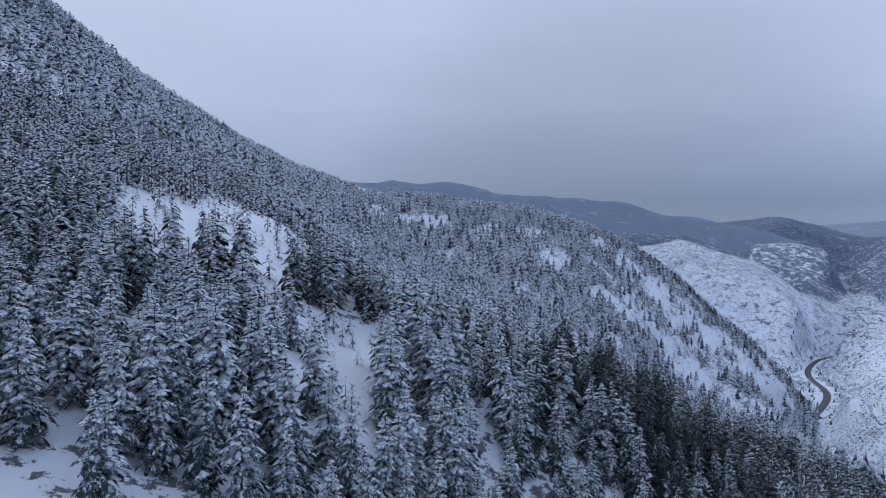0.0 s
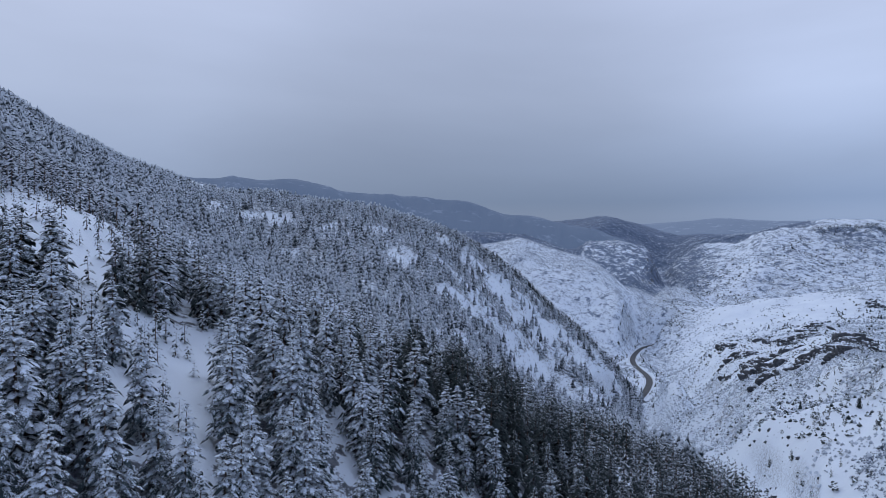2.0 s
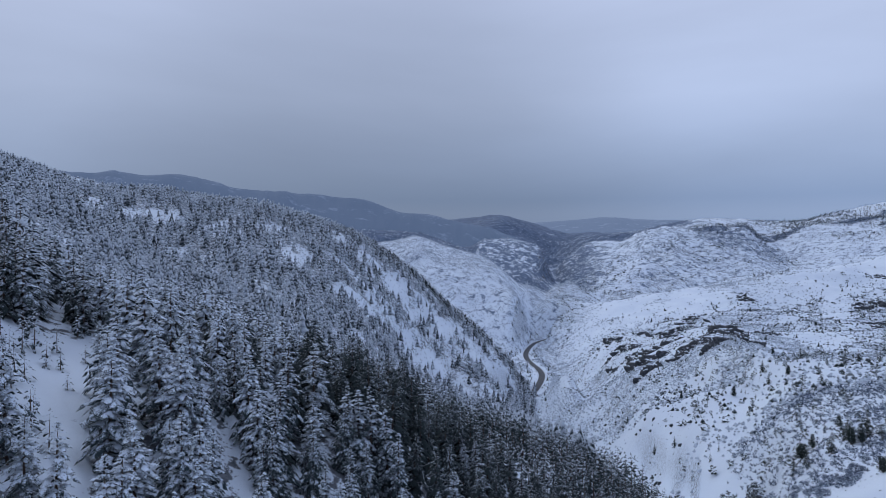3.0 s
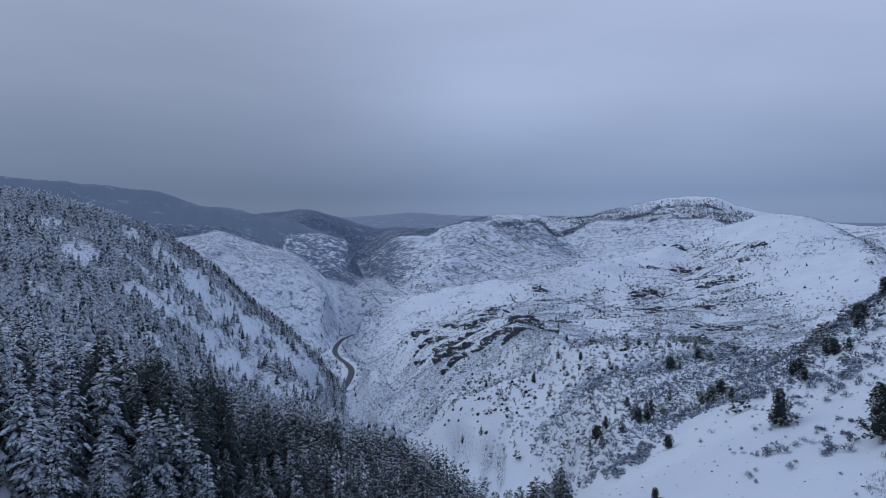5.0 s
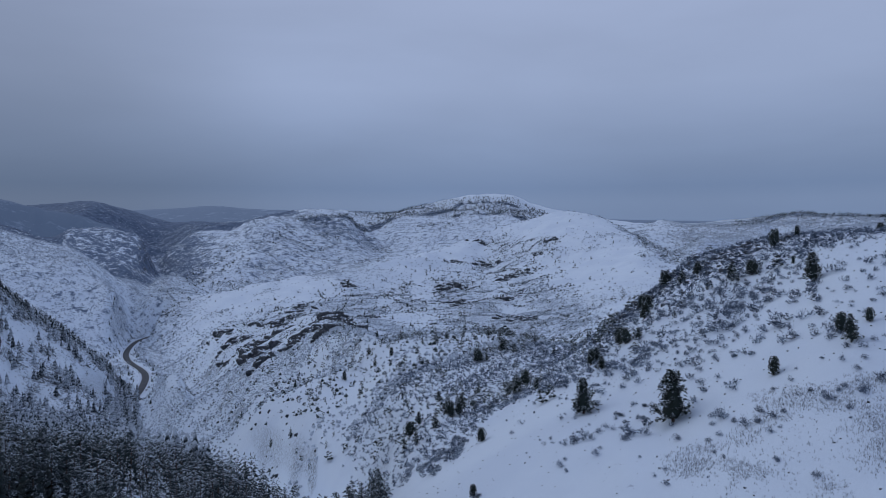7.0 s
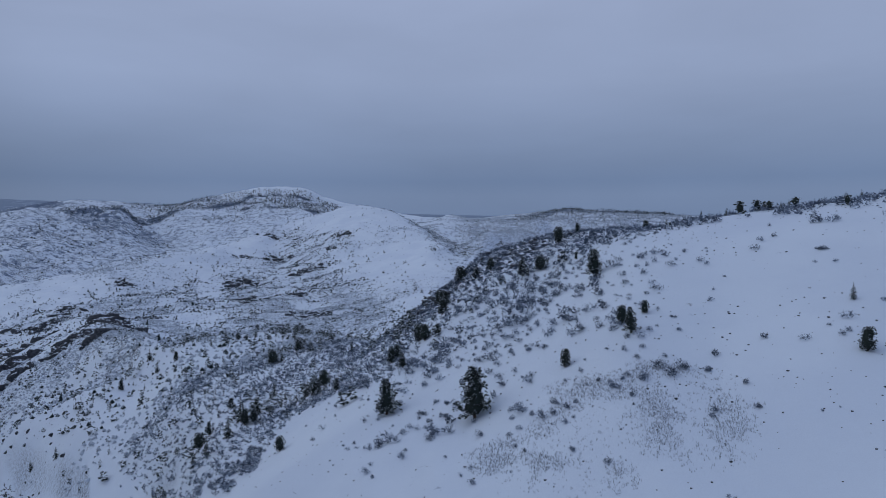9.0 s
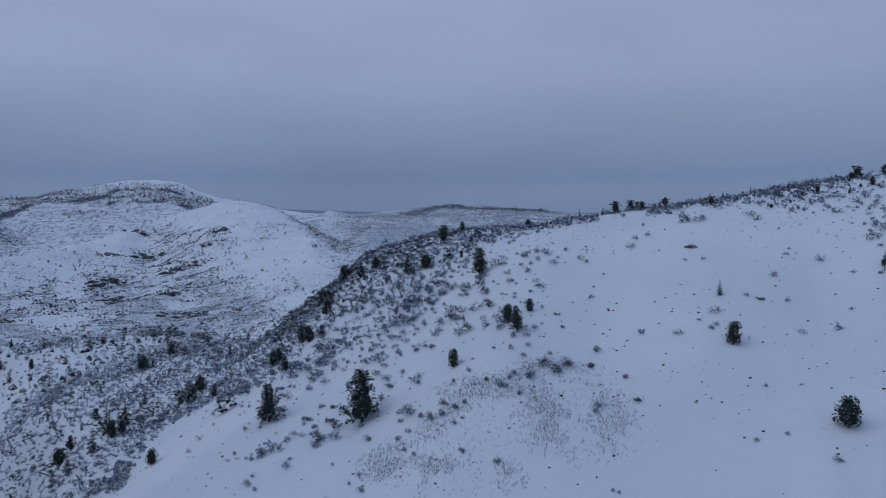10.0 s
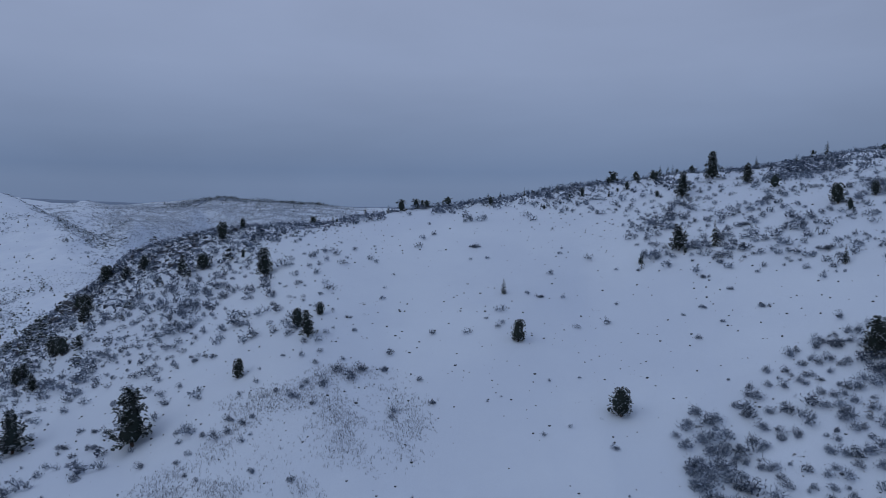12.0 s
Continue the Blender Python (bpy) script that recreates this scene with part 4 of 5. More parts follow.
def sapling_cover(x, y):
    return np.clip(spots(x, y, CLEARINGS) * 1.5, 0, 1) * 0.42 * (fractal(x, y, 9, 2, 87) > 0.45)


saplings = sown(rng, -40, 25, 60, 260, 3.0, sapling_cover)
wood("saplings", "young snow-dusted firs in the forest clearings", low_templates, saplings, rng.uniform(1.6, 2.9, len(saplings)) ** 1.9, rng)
far_wood = sown(rng, -40, 40, 330, 1500, 6.5, woods)
wood("far_firs", "distant frosted fir wood on the mountainside", far_templates, far_wood, rng.uniform(7.5, 16.5, len(far_wood)), rng, RIMED)


# a close row of darker firs along the spur's edge
SPUR_EDGE = [p[:2] for p in LAND["spur_crest"][3:]]
edge_firs = sown(rng, 12, 38, 850, 1200, 4.5, lambda x, y: np.clip(1.5 - from_line(SPUR_EDGE, x, y) / 13, 0, 1) * np.clip((fractal(x, y, 40, 3, 93) - 0.25) * 4, 0.2, 1))
wood("edge_firs", "dark firs in a row along the spur's edge", far_templates, edge_firs, rng.uniform(7, 15, len(edge_firs)), rng, FOREST_DARK)


# ---- shrubs, grass and stones ----
def shrub_arrays(rng, twigs, spreadout=0.6, thick=1.0):
    """A bare mountain shrub, one metre high: a few rounded heads of fine twigs that fan up and out of the ground."""
    V, F = [], []
    heads = [(np.array([np.cos(a) * k, np.sin(a) * k, 0]), g) for a, k, g in zip(rng.uniform(0, 6.28, 4), rng.uniform(0.0, 0.42, 4) * spreadout, rng.uniform(0.6, 1.0, 4))]
    for k in range(twigs):
        foot, grown = heads[k % 4]
        a, lean = rng.uniform(0, 6.28), rng.uniform(0, 1) ** 0.7 * 1.25
        d = np.array([np.cos(a) * math.sin(lean), np.sin(a) * math.sin(lean), math.cos(lean)])
        far = grown * rng.uniform(0.45, 1.0) ** 0.5 * np.array([0.52, 0.52, 0.92])
        end = foot + d * far
        length = rng.uniform(0.1, 0.3) if thick < 2.5 else rng.uniform(0.3, 0.5)
        d2 = d * np.array([0.6, 0.6, 1.0]) + rng.randn(3) * 0.25
        start = end - d2 / np.linalg.norm(d2) * length
        start[2] = max(start[2], -0.02)
        s = np.cross(d2, rng.randn(3))
        s *= rng.uniform(0.016, 0.04) * thick / (np.linalg.norm(s) + 1e-6)
        n = len(V)
        if k % 5 < 2:
            V += [start - s * 0.5, start + s * 0.5, end]
        else:
            # the close tangle inside
            c = foot + d * far * rng.uniform(0.35, 0.9)
            p, q = rng.randn(3), rng.randn(3)
            p, q = p / np.linalg.norm(p) * rng.uniform(0.05, 0.1) * thick, q / np.linalg.norm(q) * rng.uniform(0.04, 0.08) * thick
            V += [c + p, c - p * 0.6 + q, c - p * 0.6 - q]
        F.append((n, n + 1, n + 2))
    return np.array(V), np.array(F)


def mound_arrays(rng):
    """A snow-dusted bush seen from afar, one metre high: an uneven head over a ragged skirt."""
    V = [(rng.uniform(-0.15, 0.15), rng.uniform(-0.15, 0.15), rng.uniform(0.75, 1.0))]
    for k in range(5):
        q, a = rng.uniform(0.28, 0.72), k * 1.257 + rng.uniform(-0.4, 0.4)
        V.append((math.cos(a) * q, math.sin(a) * q, rng.uniform(-0.1, 0.35)))
    return np.array(V), np.array([(0, 1 + k, 1 + (k + 1) % 5) for k in range(5)])


def rock_arrays(rng, rough=0.3, cuts=1):
    """A broken, angular boulder about one metre across."""
    bm = bmesh.new()
    bmesh.ops.create_icosphere(bm, subdivisions=cuts + 1, radius=0.5)
    off = Vector(rng.uniform(-50, 50, 3))
    for v in bm.verts:
        k = 1 + rough * (noise.noise(v.co * 2.3 + off) + 0.6 * noise.noise(v.co * 5.1 + off))
        v.co = v.co * k
        # flat broken sides
        for side in (Vector((0.9, 0.2, 0.3)), Vector((-0.4, 0.8, 0.35)), Vector((0.1, -0.9, 0.4))):
            over = v.co.dot(side.normalized()) - 0.36
            if over > 0:
                v.co -= side.normalized() * over * 0.8
        v.co.z *= 0.9
    bmesh.ops.triangulate(bm, faces=bm.faces)
    v = np.array([x.co for x in bm.verts])
    f = np.array([[x.index for x in face.verts] for face in bm.faces])
    bm.free()
    return v, f


def crag_arrays(rng):
    """A block of broken rock with flat faces and sharp edges, about one metre across."""
    bm = bmesh.new()
    for _ in range(26):
        p = rng.randn(3)
        p = p / np.linalg.norm(p) * np.array([0.62, 0.42, 0.5]) * rng.uniform(0.7, 1.1)
        bm.verts.new(p)
    out = bmesh.ops.convex_hull(bm, input=bm.verts)
    bmesh.ops.delete(bm, geom=list({v for v in out["geom_interior"] + out["geom_unused"] if isinstance(v, bmesh.types.BMVert)}), context="VERTS")
    bmesh.ops.triangulate(bm, faces=bm.faces)
    bm.verts.index_update()
    v = np.array([x.co for x in bm.verts])
    f = np.array([[x.index for x in face.verts] for face in bm.faces])
    bm.free()
    return v, f


def tuft_arrays(rng, blades):
    """A tuft of dry grass, one metre high."""
    V, F = [], []
    for _ in range(blades):
        a, out = rng.uniform(0, 6.28), rng.uniform(0.05, 0.6)
        foot = np.array([np.cos(a) * out, np.sin(a) * out, -0.03])
        top = foot + np.array([rng.uniform(-0.35, 0.35), rng.uniform(-0.35, 0.35), rng.uniform(0.5, 1.0)])
        s = np.array([np.cos(a + 1), np.sin(a + 1), 0]) * 0.035
        n = len(V)
        V += [foot - s, foot + s, top]
        F.append((n, n + 1, n + 2))
    return np.array(V), np.array(F)


def one(arrays):
    return arrays[0], arrays[1], np.zeros(len(arrays[1]), int)


rng = np.random.RandomState(23)
close_shrub_kinds = [one(shrub_arrays(rng, 240, 0.6, 0.66)) for _ in range(6)]
shrub_kinds = [one(shrub_arrays(rng, 80, 0.6, 1.08)) for _ in range(6)]
low_shrub_kinds = [one(shrub_arrays(rng, 20, 0.6, 2.1)) for _ in range(8)]
slope_shrubs = sown(rng, 50, 152, 95, 400, 1.9, lambda x, y: brush_cover(x, y) * 0.95)
slope_shrubs = slope_shrubs[np.argsort(np.hypot(slope_shrubs[:, 0] - 20, slope_shrubs[:, 1] + 10))]
slope_size = rng.uniform(0.5, 1.6, len(slope_shrubs)) * (0.6 + 0.8 * value_noise(slope_shrubs[:, 0], slope_shrubs[:, 1], 14, 8)) * np.where(brush_cover(slope_shrubs[:, 0], slope_shrubs[:, 1]) > 0.15, np.where(np.hypot(slope_shrubs[:, 0], slope_shrubs[:, 1]) < 150, 2.5, 2.0), 1.4)

LARGE_SHRUBS = [(141, -15, 3.8), (154, -8, 4.6), (202, -39, 5.6), (172, -47, 4.0), (173, -2, 3.1), (168, -3, 3.0), (162, 12, 2.4), (140, -83, 4.8), (149, -75, 3.6), (150, -82, 3.9), (158, -81, 4.6), (178, 31, 4.0), (150, -71, 2.6), (162, 48, 5.1), (133, 17, 3.4), (123, -86, 3.0), (147, -103, 6.0), (171, -100, 5.4), (174, -73, 3.5), (133, 75, 5.1), (185, 113, 8.0), (167, 55, 6.0), (168, 49, 4.3), (192, 69, 4.3), (166, 35, 2.7)]


def large_shrub(rng):
    """Several stems grown together into one low wide bush."""
    root = tagged(new("large_shrub"), "low wide frosted shrub on the open slope", "shrub", "large shrubs")
    V, F, n = [], [], 0
    for _ in range(7):
        v, f = shrub_arrays(rng, 300, 0.6, 0.62)
        a, out = rng.uniform(0, 6.28), rng.uniform(0.0, 0.75)
        k = rng.uniform(0.55, 1.0)
        V.append(v * np.array([k, k, k]) + np.array([np.cos(a) * out, np.sin(a) * out, 0]))
        F.append(f + n)
        n += len(v)
    part("foliage", np.vstack(V), np.vstack(F), SHRUB, root)
    return root


large = [large_shrub(rng) for _ in range(3)]
for n, (x, y, w) in enumerate(LARGE_SHRUBS):
    z = float(land_height(np.array([float(x)]), np.array([float(y)]))[0])
    m = pose(x, y, z - 0.05, 0, 0, rng.uniform(0, 360)) @ Matrix.Diagonal((w * 0.42, w * 0.36, min(1.7, w * 0.36), 1))
    if n < 3:
        large[n].matrix_basis = m
    else:
        ob = large[n % 3]
        keep, ob.matrix_basis = ob.matrix_basis.copy(), Matrix.Identity(4)
        copy_thing(ob, m)
        ob.matrix_basis = keep

shrub_models = []
for k in range(6):
    root = tagged(new("shrub"), "bare grey-brown mountain shrub dusted with snow", "shrub", "shrubs on the east slope")
    part("foliage", *shrub_arrays(rng, 560, 0.6, 0.62), SHRUB, root)
    shrub_models.append(root)
NEAR_SHRUBS = 280
for n in range(NEAR_SHRUBS):
    p, h, w = slope_shrubs[n], slope_size[n], slope_size[n] * rng.uniform(0.9, 1.4)
    m = pose(float(p[0]), float(p[1]), float(p[2]) - 0.03, 0, 0, rng.uniform(0, 360)) @ Matrix.Diagonal((w, w, h, 1))
    if n < 6:
        shrub_models[n].matrix_basis = m
    else:
        ob = shrub_models[n % 6]
        keep, ob.matrix_basis = ob.matrix_basis.copy(), Matrix.Identity(4)
        copy_thing(ob, m)
        ob.matrix_basis = keep


def stuff(name, label, category, kinds, places, sizes, material, rng, wide=(1.0, 1.6), sink=0.03):
    v, f, i, t = scatter(kinds, places - np.array([0, 0, sink]), sizes, rng.uniform(0, 6.28, len(places)), rng, rng.uniform(*wide, len(places)))
    return tagged(new(name, mesh_from(name, v, f, [material], i, tone=t)), label, category, kind="stuff")


rest_shrubs, rest_size = slope_shrubs[NEAR_SHRUBS:], slope_size[NEAR_SHRUBS:]
rest_r = np.hypot(rest_shrubs[:, 0], rest_shrubs[:, 1])
closest, close_by = rest_r < 158, (rest_r >= 158) & (rest_r < 235)
stuff("brush", "bare snow-dusted brush in the foreground of the hillside", "shrubs", close_shrub_kinds, rest_shrubs[closest], rest_size[closest], SHRUB_STUFF, rng)
stuff("brush", "bare snow-dusted brush on the hillside", "shrubs", shrub_kinds, rest_shrubs[close_by], rest_size[close_by], SHRUB_STUFF, rng)
stuff("rim_brush", "pale frosted brush along the slope's rim", "shrubs", low_shrub_kinds, rest_shrubs[rest_r >= 235], rest_size[rest_r >= 235], SHRUB_STUFF, rng)
mounds = [one(mound_arrays(rng)) for _ in range(9)]
for name, label, az0, az1, r0, r1, gap, share, small, tall in (
        ("hill_brush", "snow-dusted brush scattered over the hills", 35, 90, 380, 1300, 2.5, 1.0, 1.0, 2.7),
        ("slope_brush", "grey brush on the dome and the hills across the gorge", 14, 92, 1300, 2200, 4.6, 0.9, 1.6, 4.2),
        ("far_brush", "patches of brush on the far hillsides", 14, 97, 2200, 3500, 8.5, 0.8, 2.6, 6.5),
        ("spur_brush", "low snow-dusted brush on the spur", 5, 36, 560, 1250, 6.0, 0.6, 1.0, 2.6)):
    grown = sown(rng, az0, az1, r0, r1, gap, lambda x, y: brush_cover(x, y) * share)
    stuff(name, label, "shrubs", mounds, grown, small * (tall / small) ** rng.beta(1.3, 1.6, len(grown)), SHRUB_STUFF, rng, (0.9, 1.7), 0.05)

def dark_cover(x, y):
    a, r = bearings(x, y)
    knots = np.clip((fractal(x, y, 12, 3, 99) - 0.5) * 6, 0, 1)
    there = np.maximum(1.5 * spots(x, y, BRUSHY), 0.55 * band(a, 38, 68, 3) * band(r, 380, 1400, 80))
    there = np.maximum(there, 0.8 * spots(x, y, [(px, py, k * 2.6, k * 1.8, 50) for px, py, k in OUTCROPS]))
    edges = np.clip(1.3 - from_line([p[:2] for p in LAND["dome_crest"][14:]], x, y) / 30, 0, 1) + np.clip(1.3 - from_line([p[:2] for p in LAND["inner_gully"]], x, y) / 40, 0, 1)
    cores = spots(x, y, [(px, py, k * 1.25, k * 0.8, 50) for px, py, k in OUTCROPS if math.hypot(px, py) > 1000]) * 0.9
    return np.clip(np.maximum(knots * there, cores) + 0.5 * edges, 0, 1) + 0.012 * band(a, 38, 96, 3)


for gap, r0, r1, small, tall in ((4.0, 380, 1250, 0.9, 3.2), (6.0, 1250, 2200, 1.6, 5.0), (11.0, 2200, 3400, 2.5, 7.0)):
    grown = sown(rng, 36, 96, r0, r1, gap, lambda x, y: dark_cover(x, y) * (1 - 0.9 * np.clip(spots(x, y, BARE), 0, 1)))
    stuff("dark_brush", "dark evergreen scrub in knots among the pale brush", "shrubs", mounds, grown, rng.uniform(small, tall, len(grown)), FOREST_DARK, rng, (0.7, 1.3), 0.05)

grass_kinds = [one(tuft_arrays(rng, 7)) for _ in range(5)]
grass = sown(rng, 60, 120, 110, 200, 0.29, grass_cover)
stuff("dry_grass", "dry grass standing out of the snow", "grass", grass_kinds, grass, rng.uniform(0.3, 0.75, len(grass)), GRASS, rng, (0.6, 1.1), 0.0)

pebble_kinds = [one(rock_arrays(rng, 0.3, 0)) for _ in range(4)]
stones = sown(rng, 56, 150, 95, 290, 2.1, lambda x, y: 0.11 + 0.2 * (fractal(x, y, 18, 3, 31) > 0.54))
stuff("loose_stones", "small dark stones and stems poking through the snow", "stones", pebble_kinds, stones, rng.uniform(0.14, 0.6, len(stones)) ** 1.2, ROCK, rng, (0.8, 1.5), 0.0)

boulder_kinds = [one(crag_arrays(rng)) for _ in range(8)]
rubble = sown(rng, 58, 92, 190, 420, 2.8, lambda x, y: stone_cover(x, y) * 0.6)
stuff("rubble", "dark snow-capped rubble along the slope's edge", "rocks", boulder_kinds, rubble, rng.uniform(1.0, 2.1, len(rubble)) ** 1.7, ROCK, rng, (0.8, 1.4), 0.15)
small_rock_kinds = [one(crag_arrays(rng)) for _ in range(6)]
boulders = sown(rng, 36, 72, 380, 1500, 6.0, lambda x, y: np.maximum(stone_cover(x, y) * 0.5, crag_cover(x, y) * 0.16))
stuff("boulders", "dark snow-capped boulders on the hillside", "rocks", small_rock_kinds, boulders, rng.uniform(0.9, 2.1, len(boulders)) ** 1.9, ROCK, rng, (0.7, 1.25), 0.3)


# ---- single trees of the east slope, the draw and the ridges ----
def needle_clump(V, F, c, size, rng):
    """One small cap of needles."""
    b = rng.uniform(0, 6.28)
    d, s = np.array([np.cos(b), np.sin(b), 0.35]) * size, np.array([-np.sin(b), np.cos(b), -0.1]) * size * 0.8
    n = len(V)
    V += [c + np.array([0, 0, size * 0.6]), c + d, c + s, c - d, c - s]
    F += [(n, n + 1, n + 2), (n, n + 2, n + 3), (n, n + 3, n + 4), (n, n + 4, n + 1)]


def crown_heart(V, F, rng, width, low, high, rings=7, sides=9):
    """The close dark inside of a crown: an uneven closed shell. width gives its radius at each height."""
    n = len(V)
    for i in range(rings):
        z = low + (high - low) * i / (rings - 1)
        for k in range(sides):
            a, q = 2 * math.pi * k / sides, width(z) * rng.uniform(0.75, 1.15) * (0.3 if i in (0, rings - 1) else 1)
            V.append(np.array([math.cos(a) * q, math.sin(a) * q, z + rng.uniform(-0.02, 0.02)]))
    V += [np.array([0, 0, low]), np.array([0, 0, high + 0.01])]
    for k in range(sides):
        j = (k + 1) % sides
        for i in range(rings - 1):
            p, q = n + i * sides, n + (i + 1) * sides
            F += [(p + k, p + j, q + j), (p + k, q + j, q + k)]
        F += [(n + rings * sides, n + j, n + k), (n + rings * sides + 1, n + (rings - 1) * sides + k, n + (rings - 1) * sides + j)]


def juniper_arrays(rng, clumps=900, slim=0.36, tuft=0.75, heart=True):
    """A dense rounded crown, one metre high, uneven at its edge."""
    V, F = [], []
    full = lambda z: slim * math.sin(math.pi * (0.17 + 0.8 * z)) ** 0.6
    if heart:
        crown_heart(V, F, rng, lambda z: full(z) * 0.68, 0.09, 0.9, *((7, 9) if clumps > 100 else (4, 5)))
    off = rng.uniform(-20, 20)
    for _ in range(clumps):
        z, a = rng.uniform(0.07, 0.95), rng.uniform(0, 6.28)
        r = full(z) * rng.uniform(0.7, 1.0) * (1 + 0.5 * noise.noise(Vector((np.cos(a) * 1.6 + off, np.sin(a) * 1.6, z * 4))))
        needle_clump(V, F, np.array([np.cos(a) * r, np.sin(a) * r, z]), rng.uniform(0.035, 0.085) * tuft, rng)
    return np.array(V), np.array(F)


def pine_arrays(rng, boughs=44, reach=0.4):
    """A broad ragged crown of needle clumps along crooked boughs, one metre high."""
    V, F = [], []
    crown_heart(V, F, rng, lambda z: reach * 0.55 * (1.02 - z) ** 0.7, 0.1, 0.88)
    for k in range(boughs):
        z = 0.05 + 0.9 * ((k + rng.uniform(0, 1)) / boughs)
        a = k * 2.4 + rng.uniform(-0.6, 0.6)
        length = reach * (1.04 - z) ** 0.62 * rng.uniform(0.5, 1.2)
        for j in range(20):
            along_bough = length * rng.uniform(0.2, 1.0) ** 0.7
            c = np.array([np.cos(a) * along_bough, np.sin(a) * along_bough, z + 0.12 * along_bough + rng.uniform(-0.03, 0.04)])
            c += rng.uniform(-0.045, 0.045, 3)
            needle_clump(V, F, c, rng.uniform(0.022, 0.05), rng)
    return np.array(V), np.array(F)


def pine(rng):
    root = tagged(new("pine_tree"), "bushy dark pine with ragged snow-dusted boughs", "tree", "pines on the east slope")
    part("trunk", *trunk_arrays(0.03, 0.92), BARK, root, "dark bare trunk")
    part("crown", *pine_arrays(rng), JUNIPER, root, "ragged clumps of needles")
    return root


def juniper(rng, slim):
    root = tagged(new("juniper"), "dense dark green juniper on the open snow", "tree", "junipers")
    part("trunk", *trunk_arrays(0.045, 0.6), BARK, root)
    part("crown", *juniper_arrays(rng, 330, slim), JUNIPER, root, "rounded crown with a little snow")
    return root


def on_land(rows):
    rows = np.array(rows, float)
    return np.stack([rows[:, 0], rows[:, 1], land_height(rows[:, 0], rows[:, 1])], -1), rows[:, 2]


rng = np.random.RandomState(31)
PINES = [(173, 66, 9.0), (157, 40, 11.4), (165, 7, 5.6), (174, -84, 6.5), (214, -119, 8.8), (207, 17, 7.7), (203, -102, 7.4), (200, -121, 5.5)]
JUNIPERS = [(163, 21, 4.3), (155, -36, 5.0), (126, -45, 5.4), (117, -88, 7.5), (174, 4, 3.3), (163, -120, 5.4), (160, -128, 4.0), (260, 32, 6.5), (240, 36, 5.2), (268, 26, 4.1), (264, 77, 5.4), (231, 75, 5.4), (220, 81, 5.6), (270, 2, 3.7), (181, 100, 4.6), (222, 80, 5.0), (228, 74, 5.2), (261, 75, 4.6), (133, 76, 3.2), (170, 9, 4.6)]
DRAW_FIRS = [(175, -39, 3.8), (168, -90, 6.6), (140, -102, 4.2), (216, 146, 7.5), (220, 154, 6.6), (220, 140, 7.5), (236, 145, 9.1), (243, 142, 10.0), (271, 150, 6.3), (259, 126, 8.6), (260, 130, 7.1), (215, 180, 5.9), (329, 177, 6.6), (348, 176, 6.9), (335, 322, 7.4), (348, 353, 7.0), (376, 252, 6.4), (416, 274, 6.0)]
RIDGE_FIRS = [(275, -17, 4.2), (272, -25, 3.2), (261, -29, 2.8), (261, -43, 3.2), (259, -40, 2.0), (270, -62, 3.2), (267, -66, 3.2), (266, -75, 3.4), (256, -84, 3.0), (255, -92, 2.2), (239, -115, 4.0), (236, -125, 2.2), (223, -141, 4.4), (219, -153, 2.8), (216, -162, 5.4), (272, -5, 3.0), (272, 2, 3.8), (289, 6, 2.8), (291, 12, 3.0), (274, -9, 2.6)]
DRAW_EVERGREENS = [(391, 324, 8.0), (232, 160, 6.9), (236, 158, 6.2), (391, 283, 6.4), (256, 161, 5.3), (229, 139, 6.6), (230, 136, 8.0), (327, 181, 8.0), (344, 175, 8.8), (247, 120, 7.2), (222, 101, 5.1), (261, 123, 7.0), (207, 73, 5.3), (224, 71, 5.6), (221, 66, 4.3), (242, 70, 6.1), (251, 71, 6.7), (274, 71, 6.9), (260, 62, 5.4), (258, 56, 5.3), (239, 42, 6.1)]
SHELF_FIRS = [(432, 304, 8.6), (429, 271, 7), (429, 262, 7.6), (429, 249, 7.4), (428, 228, 8), (395, 203, 8.6), (372, 169, 7.6), (333, 141, 7.2), (426, 329, 9), (390, 296, 8.6)]
pines = [pine(rng) for _ in range(3)]
set_out(pines, *on_land(PINES + [(x, y, 0.85 * h) for x, y, h in DRAW_EVERGREENS[::2]]), rng, (0.9, 1.15), 3)
junipers = [juniper(rng, k) for k in (0.3, 0.38, 0.44)]
set_out(junipers, *on_land(JUNIPERS + DRAW_EVERGREENS[1::2]), rng, (0.75, 1.05), 3)
small_firs = [conifer("small_fir", rng, 0.24, 44, "young dark fir dusted with snow", "tree", "young firs", needles=JUNIPER) for _ in range(3)]
set_out(small_firs, *on_land(DRAW_FIRS + RIDGE_FIRS + SHELF_FIRS), rng)


